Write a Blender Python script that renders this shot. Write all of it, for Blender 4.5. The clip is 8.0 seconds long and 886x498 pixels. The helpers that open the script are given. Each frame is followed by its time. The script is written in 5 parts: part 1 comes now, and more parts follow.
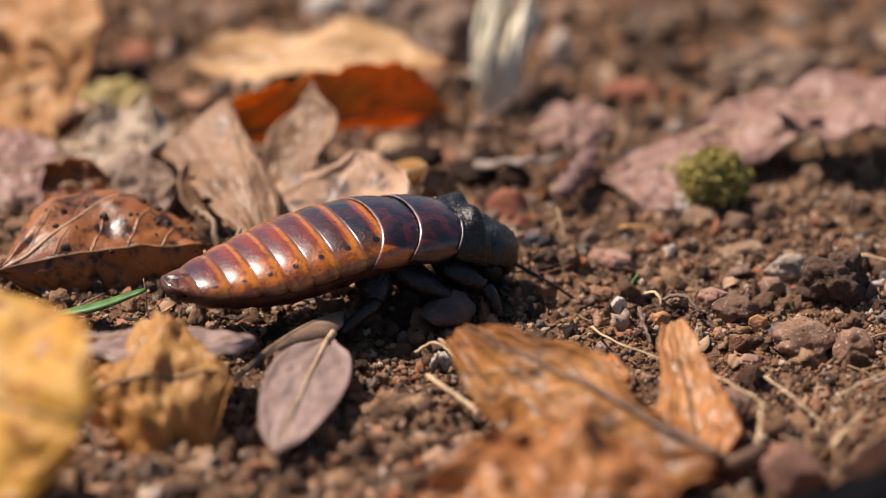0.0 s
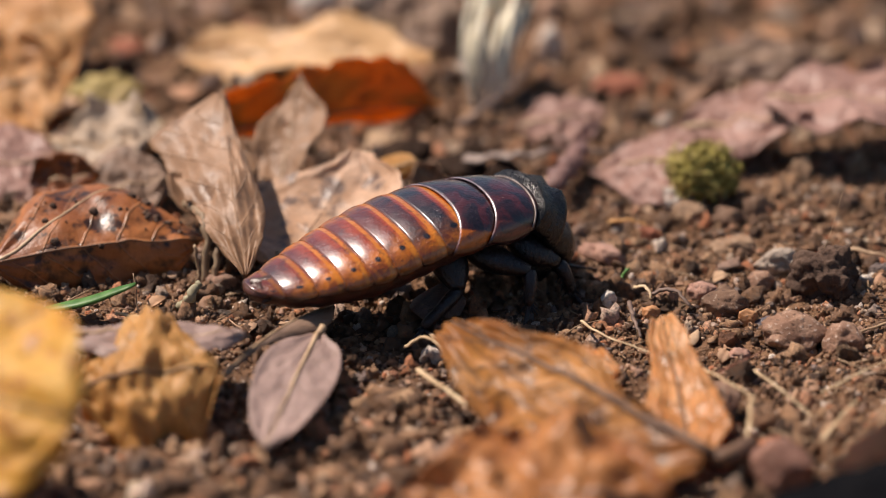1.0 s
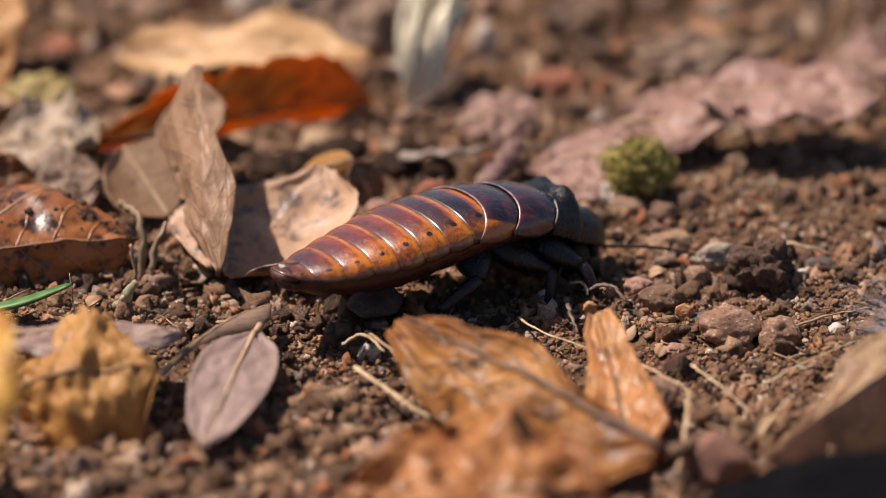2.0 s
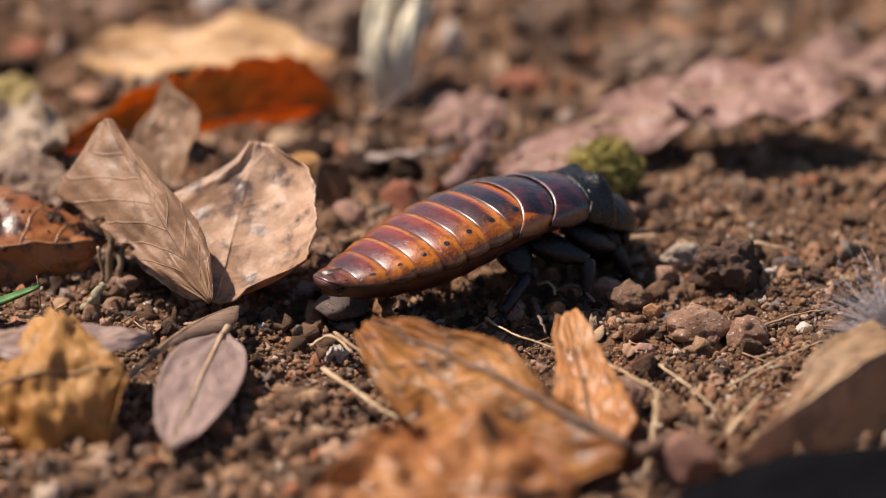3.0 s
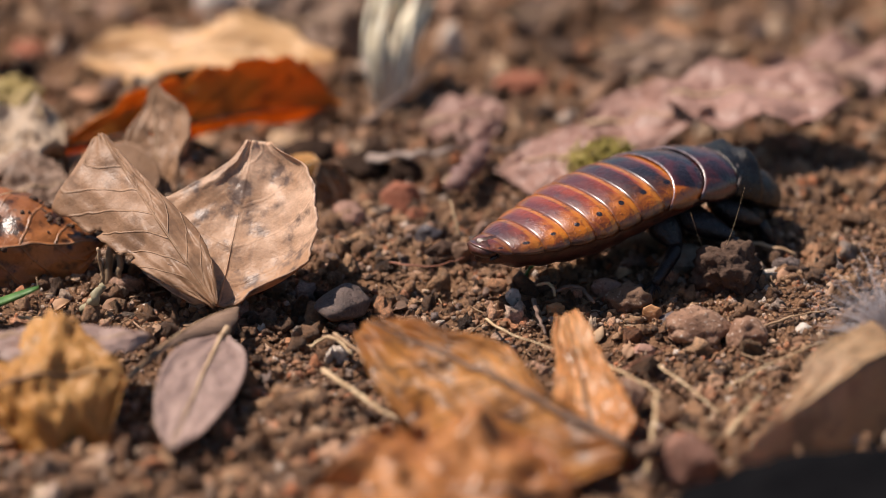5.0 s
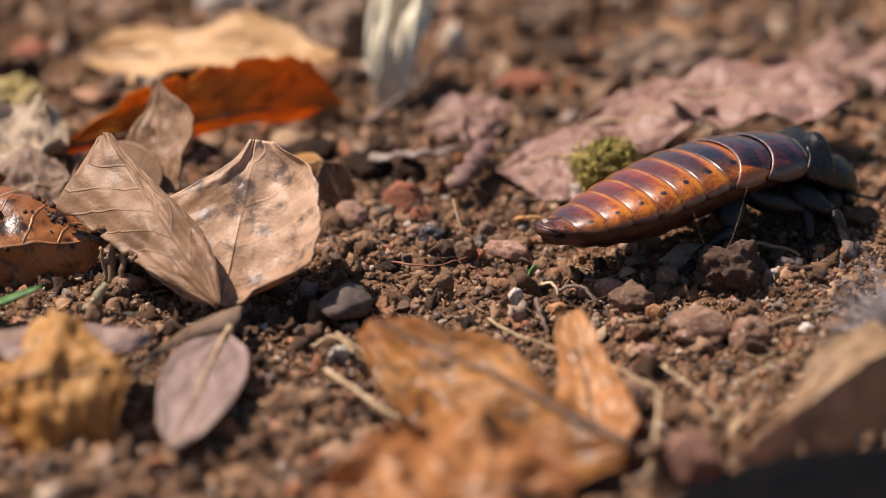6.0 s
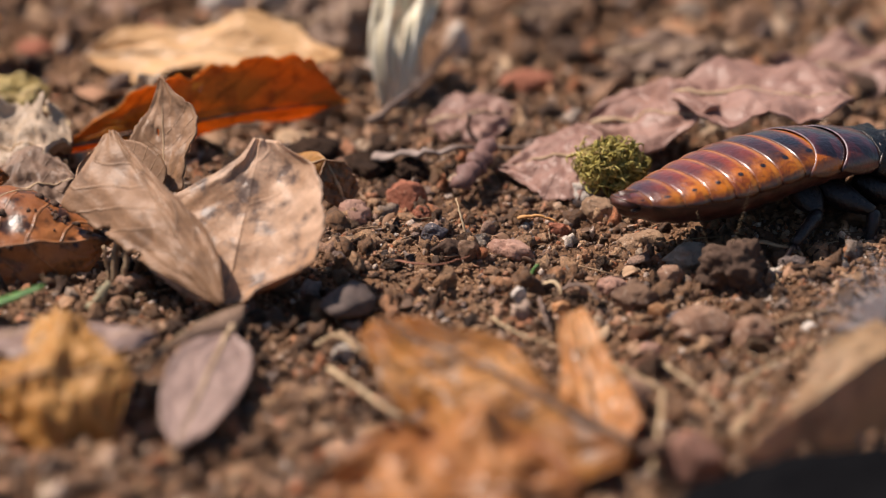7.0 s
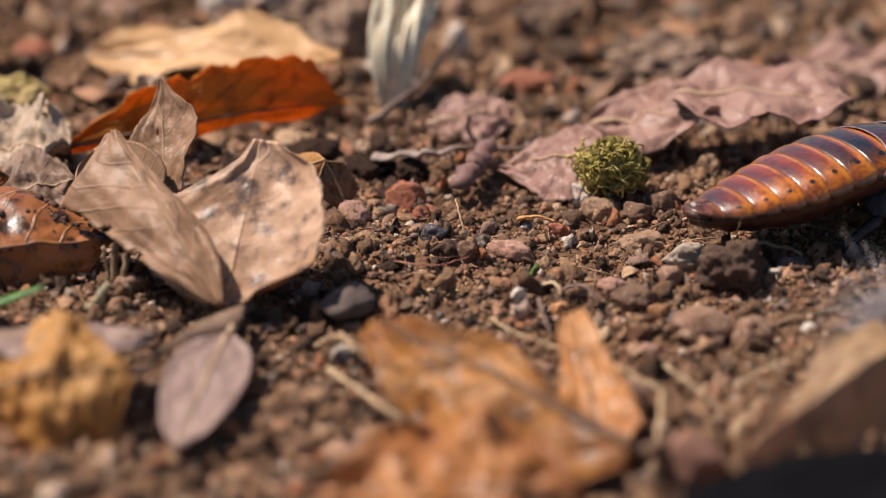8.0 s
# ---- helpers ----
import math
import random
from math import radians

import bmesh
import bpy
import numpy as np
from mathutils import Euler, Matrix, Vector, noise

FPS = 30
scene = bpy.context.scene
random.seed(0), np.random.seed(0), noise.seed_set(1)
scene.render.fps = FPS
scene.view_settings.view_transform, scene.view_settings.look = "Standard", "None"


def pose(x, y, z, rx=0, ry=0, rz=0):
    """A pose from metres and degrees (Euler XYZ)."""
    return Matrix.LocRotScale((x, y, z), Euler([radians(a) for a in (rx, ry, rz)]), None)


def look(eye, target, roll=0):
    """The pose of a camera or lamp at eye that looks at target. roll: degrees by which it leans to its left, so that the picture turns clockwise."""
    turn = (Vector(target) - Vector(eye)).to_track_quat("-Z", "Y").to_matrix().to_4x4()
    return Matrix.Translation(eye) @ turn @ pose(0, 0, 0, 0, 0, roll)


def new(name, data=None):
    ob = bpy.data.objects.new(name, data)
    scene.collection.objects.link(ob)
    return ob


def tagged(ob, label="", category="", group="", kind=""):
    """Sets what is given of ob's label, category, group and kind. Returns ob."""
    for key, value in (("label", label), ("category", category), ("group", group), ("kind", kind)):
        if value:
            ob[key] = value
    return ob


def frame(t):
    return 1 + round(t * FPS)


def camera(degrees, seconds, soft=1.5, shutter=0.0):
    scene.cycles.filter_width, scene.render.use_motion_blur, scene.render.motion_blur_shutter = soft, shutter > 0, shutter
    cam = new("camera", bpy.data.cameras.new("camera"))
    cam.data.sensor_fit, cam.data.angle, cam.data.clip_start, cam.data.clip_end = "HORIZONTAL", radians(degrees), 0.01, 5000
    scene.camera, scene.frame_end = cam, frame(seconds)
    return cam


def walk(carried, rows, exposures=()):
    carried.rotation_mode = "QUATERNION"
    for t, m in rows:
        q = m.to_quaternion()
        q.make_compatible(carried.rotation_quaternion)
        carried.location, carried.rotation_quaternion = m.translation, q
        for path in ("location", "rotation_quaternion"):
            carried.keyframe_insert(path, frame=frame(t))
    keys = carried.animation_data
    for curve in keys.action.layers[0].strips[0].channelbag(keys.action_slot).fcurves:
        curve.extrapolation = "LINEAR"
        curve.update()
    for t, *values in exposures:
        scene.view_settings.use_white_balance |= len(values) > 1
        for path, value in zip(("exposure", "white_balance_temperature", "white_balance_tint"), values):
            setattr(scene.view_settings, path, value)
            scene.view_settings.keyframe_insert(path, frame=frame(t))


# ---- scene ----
# ---- camera ----
cam = camera(14, 8.0, soft=0.8)
walk(cam, [
    (0, pose(0, -0.594, 0.265, 66.117, 0, 1.857)),
    (0.5, pose(0, -0.594, 0.265, 65.982, 0, 1.848)),
    (1, pose(0, -0.594, 0.265, 66.027, 0, 1.678)),
    (1.5, pose(0, -0.594, 0.265, 66.004, 0, 1.288)),
    (2, pose(0, -0.594, 0.265, 65.982, 0, 0.574)),
    (2.2, pose(0, -0.594, 0.265, 65.982, 0, 0.359)),
    (3.3, pose(0, -0.594, 0.265, 66.000, 0, 0.000)),
    (3.5, pose(0, -0.594, 0.265, 66.000, 0, 0.000)),
    (4, pose(0, -0.594, 0.265, 66.003, 0, 0.013)),
    (4.5, pose(0, -0.594, 0.265, 66.013, 0, 0.000)),
    (6, pose(0, -0.594, 0.265, 66.003, 0, 0.054)),
    (6.5, pose(0, -0.594, 0.265, 65.991, 0, 0.090)),
    (7, pose(0, -0.594, 0.265, 65.985, 0, 0.108)),
    (7.5, pose(0, -0.594, 0.265, 65.985, 0, 0.103)),
    (8, pose(0, -0.594, 0.265, 65.996, 0, 0.099)),
])
cam.data.dof.use_dof = True
cam.data.dof.aperture_fstop = 7.6
focus_point = new("focus_point")
focus_point.empty_display_size = 0.002
cam.data.dof.focus_object = focus_point

# ---- light ----
SUN_ELEVATION, SUN_AZIMUTH = 57.0, -66.0   # azimuth from +y (away) towards +x
scene.view_settings.exposure = 0.0
world = bpy.data.worlds.new("sky")
scene.world = world
world.use_nodes = True
wn = world.node_tree.nodes
sky = wn.new("ShaderNodeTexSky")
sky.sky_type, sky.sun_disc = "NISHITA", False
sky.sun_elevation, sky.sun_rotation = radians(SUN_ELEVATION), radians(SUN_AZIMUTH)
wn["Background"].inputs["Strength"].default_value = 0.084
world.node_tree.links.new(sky.outputs["Color"], wn["Background"].inputs["Color"])
sun = new("sun", bpy.data.lights.new("sun", "SUN"))
sun.data.energy, sun.data.angle, sun.data.color = 6.6, radians(0.55), (1.0, 0.845, 0.735)
e, a = radians(SUN_ELEVATION), radians(SUN_AZIMUTH)
to_sun = Vector((math.sin(a) * math.cos(e), math.cos(a) * math.cos(e), math.sin(e)))
sun.matrix_world = look(to_sun * 3, (0, 0, 0))


# ---- materials ----
class Mat:
    """A node material with short ways to add nodes."""

    def __init__(self, name):
        self.m = bpy.data.materials.new(name)
        self.m.use_nodes = True
        self.t = self.m.node_tree
        self.b = self.t.nodes["Principled BSDF"]
        self.out = self.t.nodes["Material Output"]

    def node(self, kind, **inputs):
        n = self.t.nodes.new("ShaderNode" + kind)
        for k, v in inputs.items():
            self.put(n, k.replace("_", " "), v)
        return n

    def put(self, n, key, v):
        sock = n.inputs[int(key)] if key.isdigit() else n.inputs[key]
        if isinstance(v, bpy.types.NodeSocket):
            self.t.links.new(v, sock)
        elif isinstance(v, (tuple, list)) and len(v) == 3 and sock.type == "RGBA":
            sock.default_value = (*v, 1)
        else:
            sock.default_value = v

    def set(self, **inputs):
        for k, v in inputs.items():
            self.put(self.b, k.replace("_", " "), v)

    def coord(self, which="Object"):
        return self.node("TexCoord").outputs[which]

    def uv(self, name="leaf"):
        n = self.node("UVMap")
        n.uv_map = name
        return n.outputs["UV"]

    def xyz(self, v):
        n = self.node("SeparateXYZ", Vector=v)
        return n.outputs

    def noise(self, scale, detail=3.0, rough=0.55, vec=None, dist=0.0):
        n = self.node("TexNoise", Vector=vec or self.coord(), Scale=scale, Detail=detail, Roughness=rough, Distortion=dist)
        return n.outputs["Fac"]

    def cells(self, scale, vec=None, feature="F1", out="Distance"):
        n = self.node("TexVoronoi", Vector=vec or self.coord(), Scale=scale)
        n.feature = feature
        return n.outputs[out]

    def math(self, op, a, b=0.0, c=0.0):
        n = self.t.nodes.new("ShaderNodeMath")
        n.operation = op
        for i, v in enumerate((a, b, c)):
            self.put(n, str(i), v)
        return n.outputs[0]

    def ramp(self, fac, *stops):
        n = self.node("ValToRGB", Fac=fac)
        r = n.color_ramp
        while len(r.elements) < len(stops):
            r.elements.new(0.5)
        for el, (p, c) in zip(r.elements, stops):
            el.position = p
            el.color = (c, c, c, 1) if isinstance(c, (int, float)) else (*c, 1)
        return n.outputs["Color"]

    def step(self, x, lo, hi):
        n = self.node("MapRange", Value=x)
        n.interpolation_type = "SMOOTHSTEP"
        n.inputs["From Min"].default_value, n.inputs["From Max"].default_value = lo, hi
        return n.outputs["Result"]

    def mix(self, fac, a, b, mode="MIX"):
        n = self.t.nodes.new("ShaderNodeMix")
        n.data_type, n.blend_type = "RGBA", mode
        for key, v in ((0, fac), (6, a), (7, b)):
            self.put(n, str(key), v)
        return n.outputs[2]

    def bump(self, height, strength=0.5, distance=0.0005, normal=None):
        n = self.node("Bump", Height=height, Strength=strength, Distance=distance)
        if normal is not None:
            self.put(n, "Normal", normal)
        return n.outputs["Normal"]


def soil_material():
    k = Mat("soil")
    big, mid, fine = k.noise(30, 4), k.noise(420, 6), k.noise(3200, 4)
    c = k.ramp(big, (0.3, (0.135, 0.072, 0.038)), (0.5, (0.20, 0.110, 0.060)), (0.72, (0.28, 0.165, 0.094)))
    c = k.mix(k.step(mid, 0.5, 0.75), c, (0.26, 0.16, 0.10))
    c = k.mix(k.step(mid, 0.48, 0.28), c, (0.062, 0.036, 0.024))
    c = k.mix(0.55, c, k.ramp(fine, (0.3, 0.45), (0.7, 1.3)), "MULTIPLY")
    h = k.math("ADD", fine, k.math("MULTIPLY", k.cells(1500), 0.8))
    k.set(Base_Color=c, Roughness=0.93, Specular_IOR_Level=0.2, Normal=k.bump(h, 1.0, 0.0005))
    return k.m


def crumb_material(name, islands=True, lift=1.45):
    """Soil crumbs and grit: colour from one crumb to the next."""
    k = Mat(name)
    r = k.node("NewGeometry").outputs["Random Per Island"] if islands else k.node("ObjectInfo").outputs["Random"]
    cols = [(0.0, (0.052, 0.030, 0.020)), (0.16, (0.105, 0.057, 0.031)), (0.40, (0.180, 0.100, 0.055)), (0.60, (0.27, 0.155, 0.085)),
            (0.72, (0.36, 0.225, 0.13)), (0.80, (0.34, 0.125, 0.055)), (0.86, (0.48, 0.35, 0.24)), (0.91, (0.14, 0.11, 0.10)), (0.95, (0.34, 0.20, 0.13)), (1.0, (0.60, 0.52, 0.44))]
    c = k.ramp(r, *[(p, tuple(v * lift for v in q)) for p, q in cols])
    fine, mid = (k.noise(5200, 4), k.noise(1500, 4)) if islands else (k.noise(7.0, 4), k.noise(2.2, 4))
    c = k.mix(0.75, c, k.ramp(mid, (0.3, 0.5), (0.7, 1.5)), "MULTIPLY")
    c = k.mix(0.4, c, k.ramp(fine, (0.3, 0.5), (0.7, 1.3)), "MULTIPLY")
    h = k.math("ADD", fine, mid)
    k.set(Base_Color=c, Roughness=k.ramp(mid, (0.35, 0.5), (0.6, 0.95)), Specular_IOR_Level=0.45, Normal=k.bump(h, 1.0, 0.0006 if islands else 0.4))
    return k.m


def stone_material(name, low, high, grain=1300, rough=0.7, speck=(0.5, 0.42, 0.34), specks=0.25, spec=0.35):
    k = Mat(name)
    n1, n2, n3 = k.noise(110, 4, dist=0.6), k.noise(grain, 5), k.noise(grain * 3, 3)
    c = k.mix(k.step(n1, 0.35, 0.68), low, high)
    c = k.mix(k.math("MULTIPLY", k.step(n2, 0.58, 0.72), specks * 2), c, speck)
    c = k.mix(k.step(n2, 0.44, 0.3), c, tuple(v * 0.45 for v in low))
    k.set(Base_Color=c, Roughness=k.ramp(n2, (0.3, rough - 0.12), (0.7, rough + 0.15)), Specular_IOR_Level=spec,
          Normal=k.bump(k.math("ADD", n2, k.math("MULTIPLY", n3, 0.4)), 0.8, 0.0005))
    return k.m


def leaf_material(name, base, pale, dark, vein, rough=0.55, spots=0.0, blotch=0.3, glow=0.25, veins=9, vein_amount=0.5, spec=0.4, slant=0.55, streak=0.0):
    """A dead leaf: mottled tissue, side veins by the leaf's own coordinates, dark decay spots and light that shines through."""
    k = Mat(name)
    uv = k.uv()
    u, v, _ = k.xyz(uv)
    av = k.math("ABSOLUTE", v)
    n1, n2, n3 = k.noise(45, 4, dist=0.4), k.noise(230, 5), k.noise(1500, 3)
    c = k.mix(k.step(n1, 0.36, 0.66), base, pale)
    c = k.mix(k.math("MULTIPLY", k.step(n2, 0.52, 0.30), blotch * 1.6), c, dark)
    c = k.mix(k.math("MULTIPLY", k.step(k.noise(75, 5, 0.65, dist=0.8), 0.56, 0.70), blotch), c, dark)
    wob = k.math("MULTIPLY", k.math("SUBTRACT", k.noise(120, 2), 0.5), 0.06)
    f = k.math("FRACT", k.math("ADD", k.math("MULTIPLY", k.math("ADD", k.math("SUBTRACT", u, k.math("MULTIPLY", av, slant * 0.5)), wob), float(veins)), 10.0))
    line = k.math("ABSOLUTE", k.math("SUBTRACT", f, 0.5))
    side = k.step(line, 0.055, 0.012)
    mid = k.step(av, 0.03, 0.008)
    net = k.step(k.cells(420, feature="DISTANCE_TO_EDGE"), 0.06, 0.0)
    lines = k.math("MAXIMUM", k.math("MULTIPLY", side, 0.8), mid)
    c = k.mix(k.math("MULTIPLY", lines, vein_amount), c, vein)
    c = k.mix(k.math("MULTIPLY", net, vein_amount * 0.08), c, vein)
    if streak:
        s = k.step(k.noise(26, 5, 0.6, vec=k.node("Mapping", Vector=uv, Scale=(0.06, 0.30, 1.0)).outputs[0]), 0.50, 0.62)
        c = k.mix(k.math("MULTIPLY", s, streak), c, dark)
    if spots:
        keep = k.step(k.noise(70, 3), 0.45, 0.58)
        sp = k.math("MULTIPLY", k.step(k.noise(330, 6, 0.68, dist=0.9), 0.58, 0.66), keep)
        sp = k.math("MAXIMUM", sp, k.math("MULTIPLY", k.step(k.noise(130, 6, 0.72), 0.57, 0.66), 0.85))
        c = k.mix(k.math("MULTIPLY", sp, spots), c, tuple(x * 0.25 for x in dark))
    c = k.mix(0.35, c, k.ramp(n3, (0.3, 0.7), (0.7, 1.2)), "MULTIPLY")
    h = k.math("ADD", k.math("MULTIPLY", lines, 0.1 + 1.2 * vein_amount), k.math("ADD", k.math("ADD", k.math("MULTIPLY", n2, 0.9), k.math("MULTIPLY", n3, 0.22)), k.math("MULTIPLY", net, -0.02)))
    nrm = k.bump(h, 0.7, 0.0005)
    k.set(Base_Color=c, Roughness=k.ramp(n2, (0.3, max(0.1, rough - 0.12)), (0.7, rough + 0.14)), Specular_IOR_Level=spec, Normal=nrm)
    if glow:
        tr = k.node("BsdfTranslucent", Color=k.mix(1.0, c, (1.0, 0.72, 0.45), "MULTIPLY"), Normal=nrm)
        ms = k.node("MixShader", Fac=glow)
        k.t.links.new(k.b.outputs[0], ms.inputs[1])
        k.t.links.new(tr.outputs[0], ms.inputs[2])
        k.t.links.new(ms.outputs[0], k.out.inputs["Surface"])
    return k.m


def fibre_material(name, low, high, rough=0.6, scale=300, stretch=(1, 1, 1)):
    k = Mat(name)
    n1 = k.noise(scale, 4, vec=k.node("Mapping", Vector=k.coord(), Scale=stretch).outputs[0])
    n2 = k.noise(90, 3)
    c = k.mix(k.step(n1, 0.34, 0.66), low, high)
    c = k.mix(k.math("MULTIPLY", k.step(n2, 0.55, 0.75), 0.5), c, tuple(x * 0.5 for x in low))
    k.set(Base_Color=c, Roughness=rough, Specular_IOR_Level=0.3, Normal=k.bump(n1, 0.5, 0.0003))
    return k.m


def shell_material(name, thorax=False):
    """Glossy plate of the cockroach: amber flank, red-brown back, black saddle, pale rear rim, black dots low on the flank."""
    k = Mat(name)
    u, v, _ = k.xyz(k.uv("plate"))        # u: front to rear of the plate, v: -1..1 across
    s, _, _ = k.xyz(k.uv("body"))         # tail 0 .. nose 1
    av = k.math("ABSOLUTE", v)
    n1, n2, n3 = k.noise(170, 4, dist=0.5), k.noise(520, 4), k.noise(2600, 3)
    wob = k.math("MULTIPLY", k.math("SUBTRACT", n1, 0.5), 0.5)
    amber, black = (0.58, 0.180, 0.005), (0.006, 0.0035, 0.0045)
    low = k.step(k.math("ADD", av, wob), 0.24, 0.58)
    if thorax:
        low = k.step(k.math("ADD", k.math("ADD", av, k.math("MULTIPLY", wob, 0.45)), k.math("MULTIPLY", u, 0.22)), 0.84, 0.90)
        patch = k.mix(k.step(s, 0.665, 0.675), (0.50, 0.130, 0.006), (0.13, 0.030, 0.018))
        c = k.mix(low, (0.062, 0.010, 0.009), patch)
        c = k.mix(k.math("MULTIPLY", k.step(k.noise(150, 4, dist=1.2), 0.42, 0.58), k.math("SUBTRACT", 0.92, k.math("MULTIPLY", low, 0.80))), c, black)
        c = k.mix(k.math("MULTIPLY", k.step(u, 0.22, 0.0), 0.8), c, black)
    else:
        # pale amber front of the plate, red-brown middle, black saddle towards the rear rim
        gold = k.mix(k.step(k.noise(330, 4, dist=0.8), 0.42, 0.62), amber, (0.30, 0.070, 0.004))
        mid = k.mix(k.step(k.math("ADD", u, wob), 0.42, 0.86), (0.30, 0.044, 0.005), (0.12, 0.016, 0.005))
        c = k.mix(k.math("MULTIPLY", low, k.math("SUBTRACT", 0.95, k.math("MULTIPLY", k.step(k.math("ADD", u, wob), 0.60, 0.95), 0.45))), mid, gold)
        saddle = k.math("MULTIPLY", k.step(k.math("ADD", s, k.math("MULTIPLY", wob, 0.25)), 0.27, 0.47), k.step(k.math("SUBTRACT", av, wob), 0.86, 0.50))
        saddle = k.math("MULTIPLY", saddle, k.step(k.math("ADD", u, k.math("MULTIPLY", wob, 0.5)), 0.42, 0.56))
        c = k.mix(k.math("MULTIPLY", saddle, k.ramp(k.noise(260, 4, dist=1.0), (0.35, 1.0), (0.66, 0.75))), c, black)
        band = k.math("MULTIPLY", k.step(u, 0.21, 0.25), k.step(k.math("ADD", u, k.math("MULTIPLY", wob, 0.16)), 0.42, 0.34))
        c = k.mix(k.math("MULTIPLY", band, k.ramp(k.noise(420, 4), (0.30, 0.95), (0.70, 0.6))), c, (0.60, 0.215, 0.012))
        tail = k.step(k.math("ADD", s, k.math("MULTIPLY", wob, 0.25)), 0.15, 0.05)
        c = k.mix(k.math("MULTIPLY", tail, 0.55), c, (0.03, 0.012, 0.010))
        du = k.math("MULTIPLY", k.math("SUBTRACT", u, 0.56), 0.45)
        dv = k.math("SUBTRACT", av, k.math("ADD", 0.52, k.math("MULTIPLY", k.math("SUBTRACT", 0.6, s), 0.22)))
        dot = k.step(k.math("ADD", k.math("SQRT", k.math("ADD", k.math("MULTIPLY", du, du), k.math("MULTIPLY", dv, dv))), k.math("MULTIPLY", k.math("SUBTRACT", n2, 0.5), 0.06)), 0.055, 0.030)
        c = k.mix(dot, c, black)
    c = k.mix(k.math("MULTIPLY", k.step(k.noise(240, 5, 0.65, dist=0.6), 0.54, 0.70), k.math("SUBTRACT", 0.65, k.math("MULTIPLY", low, 0.4))), c, (0.018, 0.006, 0.005))
    c = k.mix(k.math("MULTIPLY", k.step(n2, 0.56, 0.70), 0.5), c, black)
    c = k.mix(k.math("MULTIPLY", k.step(k.noise(1300, 3), 0.60, 0.72), 0.45), c, black)
    rim = k.step(u, 0.965, 0.99)
    c = k.mix(k.math("MULTIPLY", rim, k.ramp(n2, (0.36, 0.25), (0.62, 0.80)) if thorax else 0.35), c, (0.34, 0.28, 0.27) if thorax else (0.30, 0.15, 0.06))
    c = k.mix(k.math("MULTIPLY", k.step(k.math("ADD", av, k.math("MULTIPLY", wob, 0.08)), 0.90, 0.96), 0.85), c, (0.020, 0.008, 0.008))
    dust = k.step(k.cells(900), 0.13, 0.06)
    c = k.mix(k.math("MULTIPLY", k.math("MULTIPLY", dust, k.step(n1, 0.5, 0.6)), 0.5), c, (0.4, 0.3, 0.2))
    k.set(Base_Color=c, Roughness=k.ramp(n2, (0.3, 0.30), (0.7, 0.42)), Specular_IOR_Level=0.22, Coat_Weight=1.0, Coat_Roughness=0.245, Coat_IOR=1.62, Coat_Tint=(0.93, 0.90, 1.0),
          Normal=k.bump(k.math("ADD", k.math("ADD", n2, k.math("MULTIPLY", n3, 0.3)), k.math("MULTIPLY", n1, 1.3)), 0.7, 0.0005))
    return k.m


def chitin_material(name, colour, rough=0.3, bump=0.5):
    k = Mat(name)
    n1, n2 = k.noise(400, 4), k.noise(1800, 4)
    c = k.mix(k.step(n1, 0.4, 0.65), colour, tuple(x * 2.2 for x in colour))
    k.set(Base_Color=c, Roughness=k.ramp(n2, (0.3, rough), (0.7, rough + 0.2)), Specular_IOR_Level=0.5, Normal=k.bump(k.math("ADD", n1, n2), bump, 0.0003))
    return k.m


M_SOIL = soil_material()
M_CRUMB = crumb_material("soil_crumbs")
M_LUMP = crumb_material("soil_lumps", lift=1.7)
M_GRIT = crumb_material("grit", islands=False, lift=1.25)
M_STRAW = fibre_material("straw", (0.42, 0.29, 0.16), (0.62, 0.48, 0.30))
M_STEM = fibre_material("dry_stem", (0.24, 0.15, 0.085), (0.40, 0.28, 0.17))
M_TWIG = fibre_material("twig", (0.10, 0.065, 0.05), (0.22, 0.15, 0.115))
M_RED_TWIG = fibre_material("red_twig", (0.16, 0.06, 0.035), (0.30, 0.13, 0.08))
M_VEIN = fibre_material("leaf_rib", (0.36, 0.24, 0.14), (0.52, 0.38, 0.24))
M_DARK_VEIN = fibre_material("dark_rib", (0.10, 0.055, 0.035), (0.20, 0.115, 0.07))

# ---- noise on arrays ----
def lattice(ix, iy, seed):
    n = (ix * 374761393 + iy * 668265263 + seed * 974711) & 0x7FFFFFFF
    n = ((n ^ (n >> 13)) * 1274126177) & 0x7FFFFFFF
    return ((n ^ (n >> 16)) & 0xFFFF) / 65535.0


def value_noise(x, y, seed=0):
    ix, iy = np.floor(x).astype(np.int64), np.floor(y).astype(np.int64)
    fx, fy = x - ix, y - iy
    fx, fy = fx * fx * (3 - 2 * fx), fy * fy * (3 - 2 * fy)
    a, b = lattice(ix, iy, seed), lattice(ix + 1, iy, seed)
    c, d = lattice(ix, iy + 1, seed), lattice(ix + 1, iy + 1, seed)
    return (a + (b - a) * fx) * (1 - fy) + (c + (d - c) * fx) * fy - 0.5


def lumps(x, y, seed=0):
    """Rounded lumps: one in each cell of a jittered grid."""
    ix, iy = np.floor(x).astype(np.int64), np.floor(y).astype(np.int64)
    best = np.full(np.shape(x), 9.0)
    for dx in (-1, 0, 1):
        for dy in (-1, 0, 1):
            jx, jy = ix + dx, iy + dy
            px, py = jx + lattice(jx, jy, seed), jy + lattice(jx, jy, seed + 7)
            best = np.minimum(best, ((x - px) ** 2 + (y - py) ** 2) / (0.25 + lattice(jx, jy, seed + 3)))
    return np.sqrt(np.maximum(0, 1 - best))


